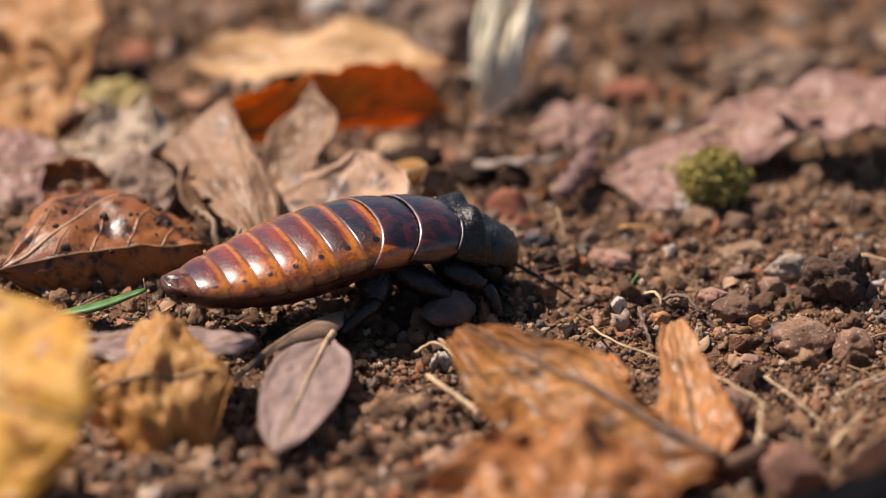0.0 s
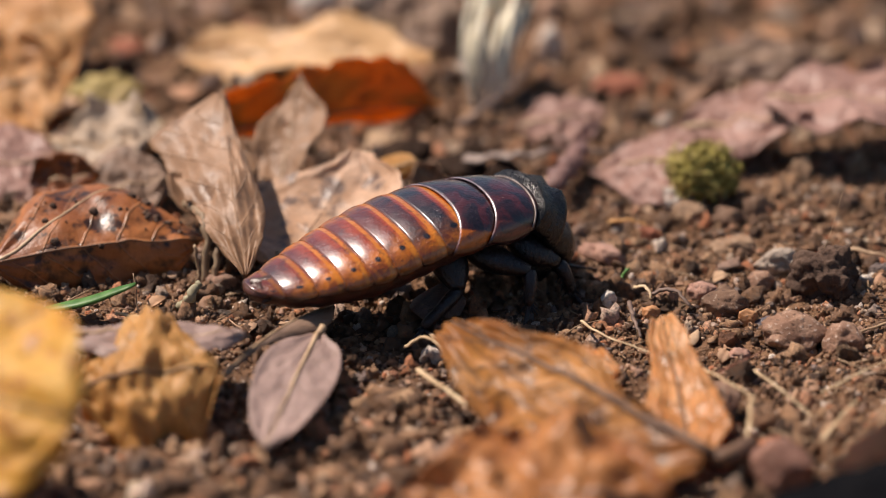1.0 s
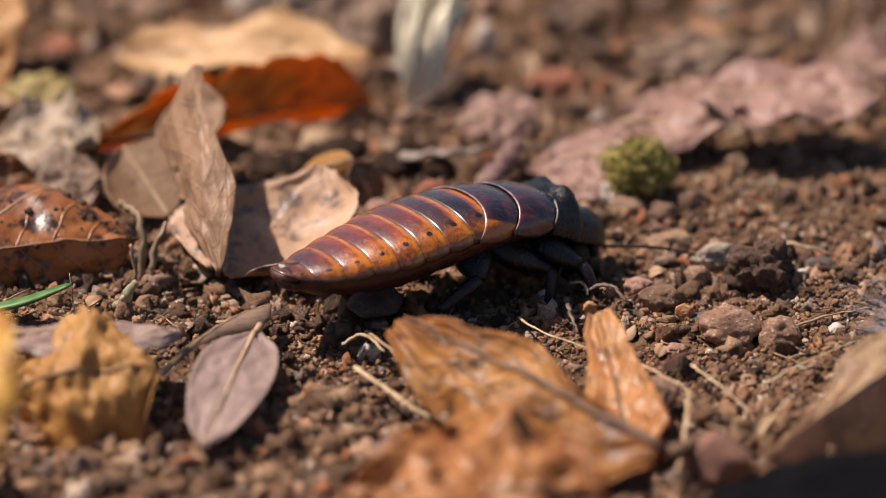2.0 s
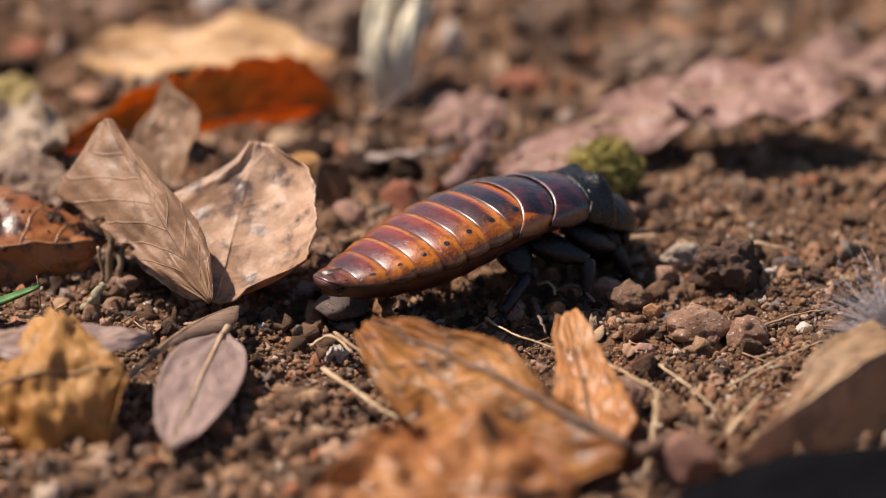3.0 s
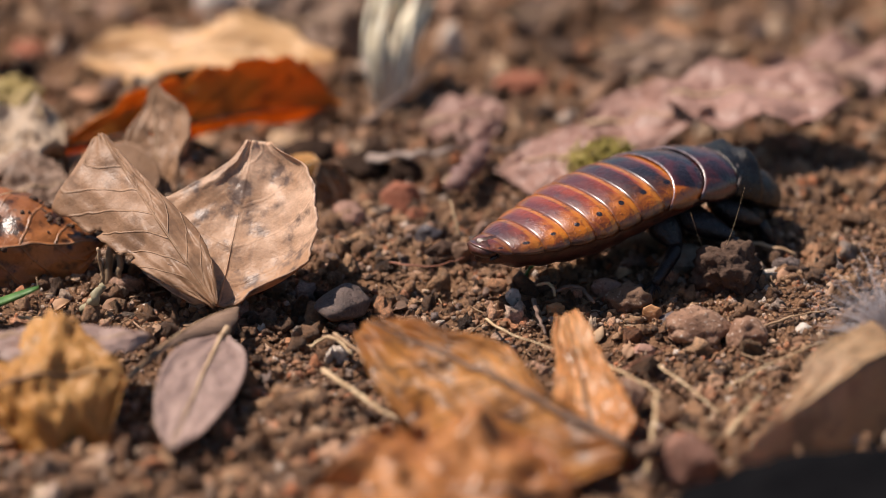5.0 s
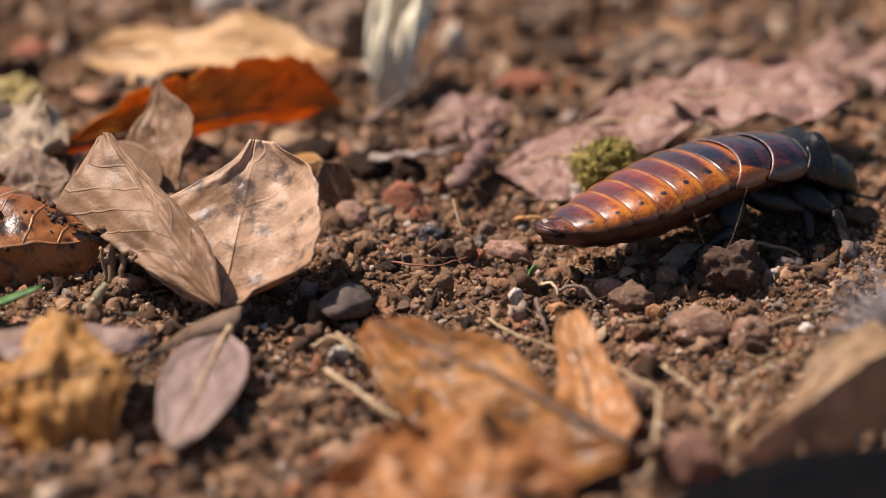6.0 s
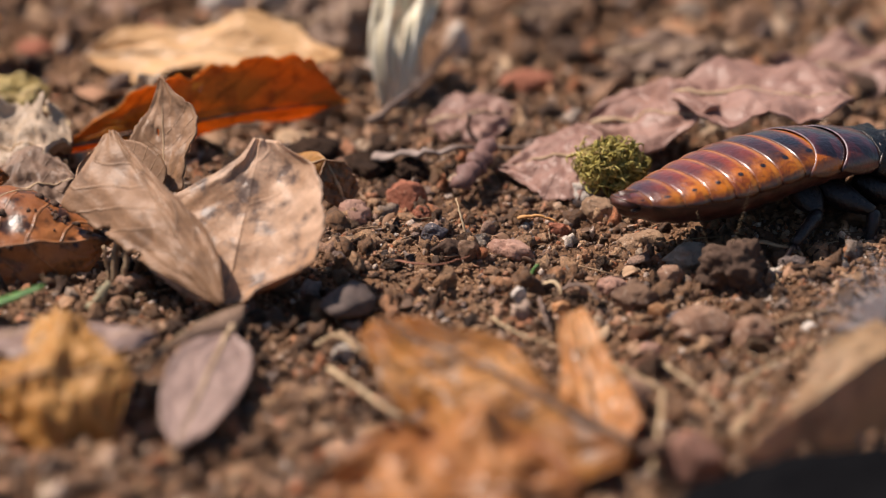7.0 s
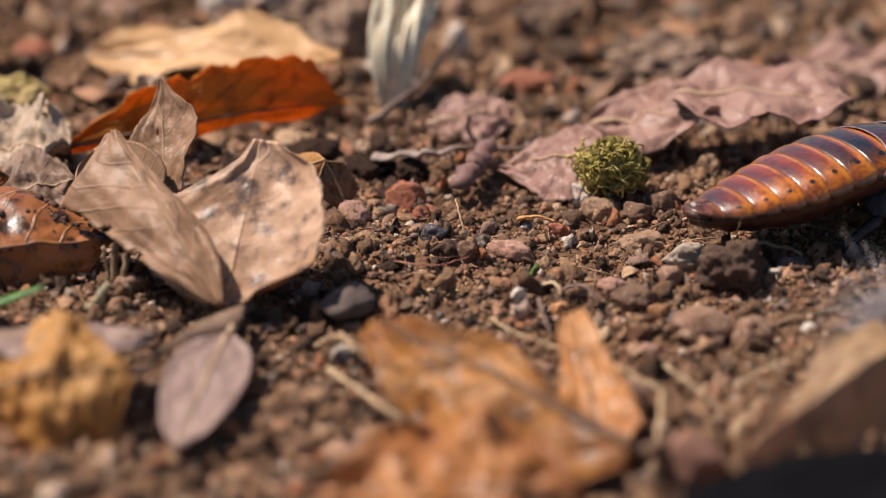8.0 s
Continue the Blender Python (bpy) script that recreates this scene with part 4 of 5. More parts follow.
leaf("dull mauve-brown dead leaf on soil", (0.0293, 0.0896, 0.0040), (0.0556, 0.0892, 0.0050), (0.0, -0.4, 0.9), 0.014, OVAL, L_DULL, cup=-20, crinkle=0.002, seed=48)
# near leaves
leaf("large yellow dead leaf close to the ground", (-0.1096, -0.0925, 0.0200), (-0.0686, -0.1199, 0.0260), (0.0, -0.72, 0.69), 0.037, (0.3, 0.8, 0.95, 1.0, 1.0, 1.0, 0.95, 0.80, 0.25), L_YELLOW, M_DARK_VEIN, None, 0.0006, 0, arch=18, cup=-20, wave=0.0015, crinkle=0.002, seed=50)
leaf("crumpled golden-brown dead leaf", (-0.0741, -0.0725, 0.0080), (-0.0517, -0.0693, 0.0100), (0.0, -0.6, 0.8), 0.034, (0.3, 0.7, 0.9, 1.0, 1.0, 0.95, 0.9, 0.7, 0.2), L_GOLD, M_DARK_VEIN, None, 0.0004, 0, arch=40, cup=-56, wave=0.0024, ripple=3, crinkle=0.0020, teeth=0.12, seed=52, nu=60, nv=36, ragged=0.1)
leaf("thin flat tan dead leaf on a golden one", (-0.0804, -0.0640, 0.0120), (-0.0486, -0.0551, 0.0090), (0.0, 0.05, 1.0), 0.016, OVAL, L_GREY, cup=-24, arch=14, crinkle=0.0014, seed=54)
leaf("oval mauve-grey dead leaf with a pale midrib", (-0.0371, -0.0479, 0.0060), (-0.0434, -0.0842, 0.0030), (0.06, -0.40, 0.9), 0.0134, (0.22, 0.72, 0.93, 1.0, 0.98, 0.90, 0.74, 0.50, 0.06), L_GREY, M_VEIN, [(-0.0362, -0.0458, 0.0065)], 0.00042, 5, arch=8, cup=12, crinkle=0.0005, seed=56)
orange_leaf, _ = leaf("large orange-brown dead leaf with dark streaks", (0.0297, -0.0908, 0.0060), (-0.0120, -0.0574, 0.0130), (-0.10, -0.42, 0.9), 0.029,
     (0.25, 0.90, 1.08, 1.10, 1.04, 0.95, 0.82, 0.62, 0.30), L_STREAKED, M_DARK_VEIN, [(0.0324, -0.0900, 0.0060), (0.0361, -0.0807, 0.0030)], 0.0010, 5,
     prof_right=(0.05, 0.06, 0.09, 0.16, 0.38, 0.42, 0.22, 0.20, 0.10), arch=14, cup=-22, cup_right=10, fold=4, fold_right=4, wave=0.0012, ripple=4, crinkle=0.0012, teeth=0.06, seed=58, nu=64, nv=40)
leaf("bright orange dead leaf curling upright", (0.0243, -0.0846, 0.0030), (0.0205, -0.0522, 0.0120), (-0.40, -0.40, 0.8), 0.0145, (0.6, 1.0, 1.0, 0.9, 0.74, 0.60, 0.52, 0.46, 0.26), L_ORANGE, M_DARK_VEIN, None, 0.0003, 0,
     arch=-12, cup=24, cup_right=-16, wave=0.0006, ripple=3, crinkle=0.0010, teeth=0.08, seed=60, nu=56)
leaf("curled reddish-orange dead leaf on soil", (0.0201, -0.1131, 0.0100), (-0.0205, -0.1075, 0.0080), (0.0, -0.55, 0.83), 0.036, BROAD, L_RED_ORANGE, M_DARK_VEIN, None, 0.0005, 0, arch=26, cup=-48, crinkle=0.0036, wave=0.002, teeth=0.15, seed=62, nu=56)
leaf("small reddish-brown dead leaf on soil", (-0.0023, -0.0517, 0.0030), (0.0135, -0.0611, 0.0060), (0.0, -0.5, 0.86), 0.012, OVAL, L_ORANGE, cup=-20, crinkle=0.0012, seed=64)
leaf("beige dead leaf folded down over brown underside", (0.0745, -0.0680, 0.0140), (0.0447, -0.0910, 0.0050), (-0.40, -0.05, 0.91), 0.030, (0.6, 0.95, 1.0, 0.95, 0.85, 0.70, 0.50, 0.30, 0.05), L_FOLDED, M_STEM, None, 0.0004, 0,
     prof_right=(0.50, 0.56, 0.56, 0.46, 0.30, 0.14, 0.06, 0.04, 0.02), fold=-74, cup=-6, fold_right=20, cup_right=14, arch=8, crinkle=0.0010, seed=66)

# green grass blade
M_GRASS = fibre_material("green_grass", (0.045, 0.125, 0.025), (0.09, 0.20, 0.05), rough=0.45)
v, f = tube(curve_points([(-0.0857, -0.0330, 0.0030), (-0.0778, -0.0336, 0.0050), (-0.0690, -0.0349, 0.0090)], 14), [0.0017 * (0.5 + 0.5 * min(1.0, i / 4)) * (1 - (i / 14) ** 6 * 0.6) for i in range(15)], 8, flat=0.35)
tagged(mesh_object("grass_blade", v, f, M_GRASS), "short fresh green blade of grass", "grass")


# ---- straws and twigs ----
def straw(label, pts, r, material=M_STRAW, taper=0.5, name="straw", flat=0.6, seed=1, category="straw", n=14):
    p = [Vector(q) for q in pts]
    c = curve_points(p, n)
    r = r * 0.75
    rnd = random.Random(seed)
    c = [q + Vector((rnd.uniform(-1, 1), rnd.uniform(-1, 1), rnd.uniform(-1, 1))) * r * 0.35 for q in c]
    v, f = tube(c, [r * (1 - (1 - taper) * i / n) * rnd.uniform(0.9, 1.1) for i in range(n + 1)], 7, seed, 0.08, flat)
    return tagged(mesh_object(name, v, f, material), label, category, "straws and twigs")


straw("short orange splinter on the soil", [(0.0125, 0.0078, 0.0030), (0.0160, 0.0075, 0.0036), (0.0195, 0.0068, 0.0030)], 0.0007, fibre_material("orange_splinter", (0.45, 0.20, 0.06), (0.58, 0.32, 0.12)), seed=40, name="splinter", category="splinter")
straw("tiny bright green shoot in the soil", [(0.0143, -0.0156, 0.0020), (0.0150, -0.0154, 0.0036), (0.0158, -0.0150, 0.0042)], 0.0006, M_GRASS, seed=41, name="shoot", category="shoot")
straw("pale curved straw on the soil", [(0.0165, -0.0195, 0.0025), (0.0185, -0.0215, 0.0036), (0.0195, -0.0238, 0.0025)], 0.0006, seed=42)
straw("pale straw standing in the soil beside a splinter", [(0.0030, 0.0030, 0.0020), (0.0020, 0.0050, 0.0050), (0.0012, 0.0078, 0.0070)], 0.00035, seed=43)
straw("dark bent rootlet on the soil", [(0.0190, -0.0220, 0.0025), (0.0235, -0.0235, 0.0040), (0.0260, -0.0270, 0.0025)], 0.0008, M_TWIG, seed=44, name="twig", category="twig")
straw("pale chip of dry stem below the cockroach's path", [(0.0530, -0.0030, 0.0030), (0.0580, -0.0060, 0.0040), (0.0630, -0.0080, 0.0030)], 0.0012, M_STEM, seed=45, name="bark_strip", category="bark", flat=0.4)
straw("thick pale straw on the soil", [(-0.0199, -0.0547, 0.0030), (-0.0133, -0.0664, 0.0040), (-0.0064, -0.0743, 0.0030)], 0.0007, seed=1)
straw("brown dry stem on the soil", [(-0.0186, -0.0402, 0.0030), (-0.0125, -0.0558, 0.0050), (-0.0063, -0.0737, 0.0030)], 0.0006, M_STEM, seed=2)
straw("pale broken straw on the soil", [(-0.0225, -0.0435, 0.0020), (-0.0190, -0.0441, 0.0040), (-0.0153, -0.0484, 0.0030)], 0.0006, seed=3)
straw("pale bent straw on the soil", [(0.0228, -0.0486, 0.0030), (0.0291, -0.0570, 0.0040), (0.0348, -0.0670, 0.0050)], 0.00055, seed=4)
straw("pale straw leaning down", [(0.0347, -0.0680, 0.0055), (0.0334, -0.0806, 0.0040), (0.0315, -0.0923, 0.0020)], 0.0006, seed=5)
straw("pale straw on the soil", [(0.0359, -0.0530, 0.0030), (0.0409, -0.0623, 0.0030), (0.0448, -0.0688, 0.0020)], 0.0004, seed=6)
straw("thin greenish straw on the soil", [(0.0074, -0.0324, 0.0020), (0.0116, -0.0407, 0.0030), (0.0233, -0.0499, 0.0030)], 0.0004, seed=7)
straw("thin dry stem on the soil", [(0.0527, -0.0370, 0.0020), (0.0596, -0.0339, 0.0030), (0.0678, -0.0300, 0.0030)], 0.0005, M_STEM, seed=8)
straw("long thin yellowish straw", [(0.0467, -0.0590, 0.0020), (0.0550, -0.0537, 0.0040), (0.0656, -0.0418, 0.0030)], 0.0004, seed=9)
straw("short straw leaning on the soil", [(0.0458, -0.0763, 0.0020), (0.0489, -0.0702, 0.0030), (0.0520, -0.0654, 0.0040)], 0.0005, seed=10)
straw("thin straw on the soil", [(0.0375, -0.0731, 0.0020), (0.0422, -0.0777, 0.0030), (0.0475, -0.0777, 0.0020)], 0.0004, M_STEM, seed=11)
straw("hair-thin upright straw beside a leaf", [(0.0234, -0.0514, 0.0010), (0.0226, -0.0514, 0.0060), (0.0216, -0.0513, 0.0120)], 0.00018, seed=12)
straw("thin red-brown twig on the soil", [(0.0296, -0.0526, 0.0020), (0.0337, -0.0499, 0.0030), (0.0381, -0.0455, 0.0030)], 0.0003, M_RED_TWIG, seed=13, name="twig", category="twig")
straw("thin orange needle standing in the soil", [(-0.0683, -0.0369, 0.0010), (-0.0686, -0.0359, 0.0050), (-0.0695, -0.0324, 0.0100)], 0.0004, M_STEM, seed=14)
straw("white scrap of dry stem", [(-0.0728, -0.0339, 0.0030), (-0.0678, -0.0374, 0.0040), (-0.0633, -0.0357, 0.0030)], 0.0006, seed=15)
straw("thin red twig on the soil", [(-0.0096, -0.0087, 0.0020), (-0.0024, -0.0127, 0.0030), (0.0038, -0.0090, 0.0030)], 0.0004, M_RED_TWIG, seed=16, name="twig", category="twig")
straw("short grey splinter of wood", [(0.0157, -0.0248, 0.0020), (0.0163, -0.0339, 0.0030), (0.0175, -0.0390, 0.0020)], 0.0006, M_TWIG, seed=17)
straw("pale stem scrap among dead leaves", [(-0.0792, 0.0508, 0.0080), (-0.0748, 0.0450, 0.0080), (-0.0716, 0.0423, 0.0070)], 0.0010, seed=18)
straw("pale stem scrap among dead leaves", [(-0.0940, 0.0682, 0.0080), (-0.0916, 0.0733, 0.0090), (-0.0893, 0.0786, 0.0100)], 0.0011, seed=19)
straw("fine dry hair of grass", [(0.0474, -0.0122, 0.0030), (0.0501, -0.0162, 0.0100), (0.0524, -0.0169, 0.0200)], 0.00010, seed=20)
straw("fine dry hair of grass", [(0.0478, -0.0122, 0.0030), (0.0453, -0.0141, 0.0080), (0.0433, -0.0142, 0.0140)], 0.00010, seed=21)
straw("fine straw leaning on a leaf", [(-0.0013, -0.0451, 0.0030), (-0.0030, -0.0438, 0.0050), (-0.0034, -0.0447, 0.0070)], 0.0003, seed=22)
straw("grey twig lying among dead leaves", [(-0.0160, 0.0533, 0.0030), (-0.0103, 0.0567, 0.0060), (-0.0046, 0.0651, 0.0080), (0.0024, 0.0982, 0.0060)], 0.0012, M_TWIG, seed=23, name="twig", category="twig", flat=1.0)
straw("thin dark twig with upturned end", [(0.0036, 0.0412, 0.0100), (0.0045, 0.0439, 0.0040), (0.0124, 0.0389, 0.0040), (0.0216, 0.0418, 0.0050)], 0.0006, M_TWIG, 0.8, seed=24, name="twig", category="twig", flat=1.0)
straw("flat grey strip of bark", [(-0.0141, 0.0357, 0.0030), (-0.0047, 0.0342, 0.0050), (0.0045, 0.0394, 0.0040)], 0.0026, fibre_material("grey_bark", (0.22, 0.165, 0.14), (0.34, 0.27, 0.23)), 0.6, seed=25, name="bark_strip", category="bark", flat=0.35)
straw("thick stub of mauve-brown stick", [(0.0017, 0.0231, 0.0030), (0.0049, 0.0292, 0.0050), (0.0079, 0.0390, 0.0050)], 0.0030, fibre_material("mauve_bark", (0.15, 0.085, 0.075), (0.24, 0.14, 0.12)), 0.8, seed=26, name="stick", category="stick", flat=0.8)
straw("short dry stem at the leaf's foot", [(-0.0601, -0.0203, 0.0010), (-0.0596, -0.0195, 0.0050), (-0.0603, -0.0188, 0.0090)], 0.0009, M_STEM, 0.7, seed=28, name="withered_weed", category="weed")
PALE_STALK = fibre_material("withered_stalk", (0.17, 0.115, 0.07), (0.30, 0.22, 0.14))
straw("withered pale stalk curling over beside a leaf", [(-0.0591, -0.0160, 0.0010), (-0.0586, -0.0143, 0.0070), (-0.0599, -0.0098, 0.0110), (-0.0635, -0.0022, 0.0100)], 0.0013, PALE_STALK, 0.8, seed=30, name="withered_weed", category="weed", flat=0.7)
straw("withered pale stalk standing beside a leaf", [(-0.0574, -0.0174, 0.0010), (-0.0568, -0.0157, 0.0060), (-0.0547, -0.0120, 0.0110)], 0.0011, PALE_STALK, 0.6, seed=31, name="withered_weed", category="weed", flat=0.7)
straw("pale green-grey bud in the soil", [(-0.0621, -0.0268, 0.0010), (-0.0603, -0.0291, 0.0040), (-0.0590, -0.0264, 0.0060)], 0.0016, fibre_material("bud", (0.27, 0.24, 0.15), (0.38, 0.34, 0.22)), 0.5, seed=29, name="bud", category="bud", flat=0.9)


def build_husk():
    """A standing pale husk of dry fibres."""
    mat = fibre_material("husk", (0.70, 0.64, 0.48), (0.86, 0.81, 0.67), rough=0.85, scale=500, stretch=(1, 1, 0.1))
    base = Vector((-0.0114, 0.0697, 0.0000))
    ob = holder("dry_husk", Matrix.Translation(base), "pale dry husk of upright papery fibres", "husk")
    rnd = random.Random(5)
    for i in range(13):
        a = (i - 6) / 6 + rnd.uniform(-0.06, 0.06)
        lean = rnd.uniform(-0.0012, 0.0012)
        top = Vector((0.0035 + a * 0.0042 + lean, 0.018 + rnd.uniform(-0.003, 0.003), 0.0235 + rnd.uniform(-0.007, 0.003)))
        mid = Vector((0.0012 + a * 0.0050 - lean * 0.5, 0.004 + rnd.uniform(-0.0025, 0.0025), 0.0130 + rnd.uniform(-0.001, 0.001)))
        pts = curve_points([Vector((a * 0.0018, rnd.uniform(-0.0006, 0.0006), -0.001)), mid, top], 12)
        wide = rnd.uniform(0.0008, 0.0014)
        v, f = tube(pts, [wide * (0.55 + 0.7 * math.sin(math.pi * (0.08 + 0.86 * j / 12))) for j in range(13)], 6, i, 0.14, 0.4)
        mesh_object("strip", v, f, mat, ob)


def build_moss():
    """A round tuft of moss: a core covered with small curled shoots."""
    k = Mat("moss")
    r = k.node("NewGeometry").outputs["Random Per Island"]
    k.set(Base_Color=k.ramp(r, (0.0, (0.12, 0.10, 0.022)), (0.5, (0.32, 0.265, 0.06)), (0.85, (0.56, 0.48, 0.15)), (1.0, (0.30, 0.20, 0.08))), Roughness=0.7, Specular_IOR_Level=0.3)
    c = Vector((0.0297, 0.0227, 0.0060))
    c.z = 0.0062
    rnd = random.Random(9)
    ob = holder("moss_tuft", Matrix.Translation(c), "round tuft of yellow-green moss on the soil", "moss")
    v, f = lump_mesh(3, 7, 0.7)
    mesh_object("core", [(p.x * 0.0045, p.y * 0.0040, p.z * 0.0034) for p in v], f, k.m, ob)
    pieces = []
    for i in range(760):
        d = Vector((rnd.gauss(0, 1), rnd.gauss(0, 1), abs(rnd.gauss(0, 1)) - 0.35)).normalized()
        g = 0.94 + 0.55 * noise.noise(d * 1.9 + Vector((3.1, 0.4, 0.0)))
        p0 = Vector((d.x * 0.0052, d.y * 0.0046, d.z * 0.0040)) * g
        side = d.orthogonal().normalized()
        side.rotate(Matrix.Rotation(rnd.uniform(0, 6.28), 3, d))
        ln = rnd.uniform(0.0009, 0.0026)
        pts = curve_points([p0, p0 + d * ln * 0.6 + side * ln * 0.25, p0 + d * ln * 0.75 + side * ln * 0.8, p0 + d * ln * 0.35 + side * ln * 1.1], 6)
        pieces.append(tube(pts, [0.00018, 0.00021, 0.00021, 0.00019, 0.00017, 0.00013, 0.00006], 5))
    sh = mesh_object("moss_shoot", *joined(pieces), k.m, ob)
    tagged(sh, "curled yellow-green moss shoots", kind="stuff")


def build_fuzz():
    """Grey hairs on the edge of the folded leaf."""
    mat = fibre_material("grey_hair", (0.34, 0.31, 0.32), (0.58, 0.54, 0.55))
    c = Vector((0.0748, -0.0517, 0.0080))
    rnd = random.Random(4)
    ob = holder("seed_tuft", Matrix.Translation(c), "grey fuzzy plant tuft on a dead leaf", "plant tuft")
    v, f = lump_mesh(3, 5, 0.3)
    mesh_object("core", [(p.x * 0.0018, p.y * 0.0018, p.z * 0.0020) for p in v], f, mat, ob)
    pieces = []
    for i in range(620):
        d = Vector((rnd.gauss(-0.3, 1), rnd.gauss(0, 1), rnd.gauss(0.3, 1))).normalized()
        ln = rnd.uniform(0.004, 0.011)
        p0 = Vector((d.x * 0.0017, d.y * 0.0017, d.z * 0.0019))
        bend = Vector((rnd.uniform(-1, 1), rnd.uniform(-1, 1), rnd.uniform(-1, 1))) * ln * 0.6
        pieces.append(tube(curve_points([p0, p0 + d * ln * 0.5 + bend * 0.4, p0 + d * ln + bend], 4), [0.00006, 0.00005, 0.00005, 0.00004, 0.00003], 4))
    tagged(mesh_object("hairs", *joined(pieces), mat, ob), "fine grey hairs", kind="stuff")


build_husk()
build_moss()
build_fuzz()


def build_litter():
    """Leaf mould too small to count: curled flakes and fibre bits among the crumbs."""
    k = Mat("leaf_mould")
    r = k.node("NewGeometry").outputs["Random Per Island"]
    c = k.ramp(r, (0.0, (0.10, 0.06, 0.04)), (0.25, (0.22, 0.125, 0.075)), (0.5, (0.34, 0.20, 0.12)), (0.7, (0.42, 0.29, 0.18)), (0.85, (0.36, 0.14, 0.06)), (1.0, (0.52, 0.42, 0.30)))
    n = k.noise(500, 4)
    k.set(Base_Color=k.mix(0.5, c, k.ramp(n, (0.3, 0.5), (0.7, 1.3)), "MULTIPLY"), Roughness=0.7, Specular_IOR_Level=0.3, Normal=k.bump(n, 0.6, 0.0004))
    rnd = random.Random(31)

    def flake(x, y, size):
        z = ground_z(x, y)
        m = pose(x, y, z + size * 0.22, rnd.uniform(-35, 35), rnd.uniform(-35, 35), rnd.uniform(0, 360))
        curl, asp = rnd.uniform(-1.6, 1.6), rnd.uniform(0.35, 0.9)
        top, low = [], []
        for i in range(5):
            u = i / 4 * 2 - 1
            w = asp * math.sqrt(max(0.03, 1 - u * u)) * rnd.uniform(0.75, 1.1)
            for j in range(4):
                v = j / 3 * 2 - 1
                p = Vector((u * size, v * w * size, (curl * v * v * 0.3 + 0.25 * math.sin(u * 2 + curl)) * size))
                top.append(m @ p)
                low.append(m @ (p - Vector((0, 0, 0.00022))))
        faces = []
        for i in range(4):
            for j in range(3):
                a = i * 4 + j
                faces.append((a, a + 4, a + 5, a + 1))
                faces.append((a + 20, a + 21, a + 25, a + 24))
            faces += [(i * 4, i * 4 + 20, i * 4 + 24, i * 4 + 4), (i * 4 + 3, i * 4 + 7, i * 4 + 27, i * 4 + 23)]
        for j in range(3):
            faces += [(j, j + 1, j + 21, j + 20), (16 + j, 36 + j, 37 + j, 17 + j)]
        return top + low, faces
    flakes = [flake(rnd.uniform(-0.17, 0.17), 0.045 + 0.26 * rnd.random() ** 1.2, 0.0015 + 0.0050 * rnd.random() ** 2) for _ in range(620)]
    flakes += [flake(rnd.uniform(-0.12, 0.12), rnd.uniform(-0.16, 0.06), 0.0006 + 0.0020 * rnd.random() ** 2) for _ in range(900)]
    flakes += [flake(rnd.uniform(-0.14, -0.035), rnd.uniform(-0.16, 0.08), 0.0010 + 0.0034 * rnd.random() ** 2) for _ in range(220)]
    tagged(mesh_object("leaf_mould", *joined(flakes), k.m), "brown crumbled bits of dead leaves", "leaf litter", kind="stuff")
    bits = []
    for _ in range(420):
        x, y = rnd.uniform(-0.12, 0.12), rnd.triangular(-0.16, 0.12, -0.03)
        a, ln = rnd.uniform(0, 6.28), rnd.uniform(0.001, 0.0042)
        d = Vector((math.cos(a), math.sin(a), rnd.uniform(-0.25, 0.35))) * ln
        p = Vector((x, y, ground_z(x, y) + 0.0006))
        bits.append(tube(curve_points([p - d, p + Vector((rnd.uniform(-1, 1), rnd.uniform(-1, 1), 0.5)) * ln * 0.08, p + d], 4), rnd.uniform(0.00006, 0.00017), 5))
    tagged(mesh_object("straw_bits", *joined(bits), M_STEM), "tiny broken bits of pale straw", "straw", kind="stuff")


build_litter()



# ---- cockroach ----
BODY_X0, BODY_LEN = -0.022, 0.0635
HALF_WIDTH = (0.0034, 0.0069, 0.0091, 0.0107, 0.0112, 0.0111, 0.0105, 0.0097, 0.0090, 0.0085, 0.0060)
TOP = (0.0108, 0.0126, 0.0148, 0.0170, 0.0187, 0.0198, 0.0203, 0.0202, 0.0196, 0.0186, 0.0160)
EDGE = (0.0098, 0.0098, 0.0107, 0.0118, 0.0134, 0.0147, 0.0152, 0.0150, 0.0146, 0.0142, 0.0135)
SEAMS = (-0.024, 0.045, 0.12, 0.187, 0.252, 0.318, 0.390, 0.468, 0.558, 0.674, 0.80)


def body_point(s, phi, lift=0.0):
    w, zt, ze = spread(HALF_WIDTH, s) + lift, spread(TOP, s) + lift, spread(EDGE, s)
    c = math.cos(phi)
    return Vector((BODY_X0 + BODY_LEN * s, w * math.sin(phi), ze + (zt - ze) * (c ** 0.78 if c > 0 else 0.0)))


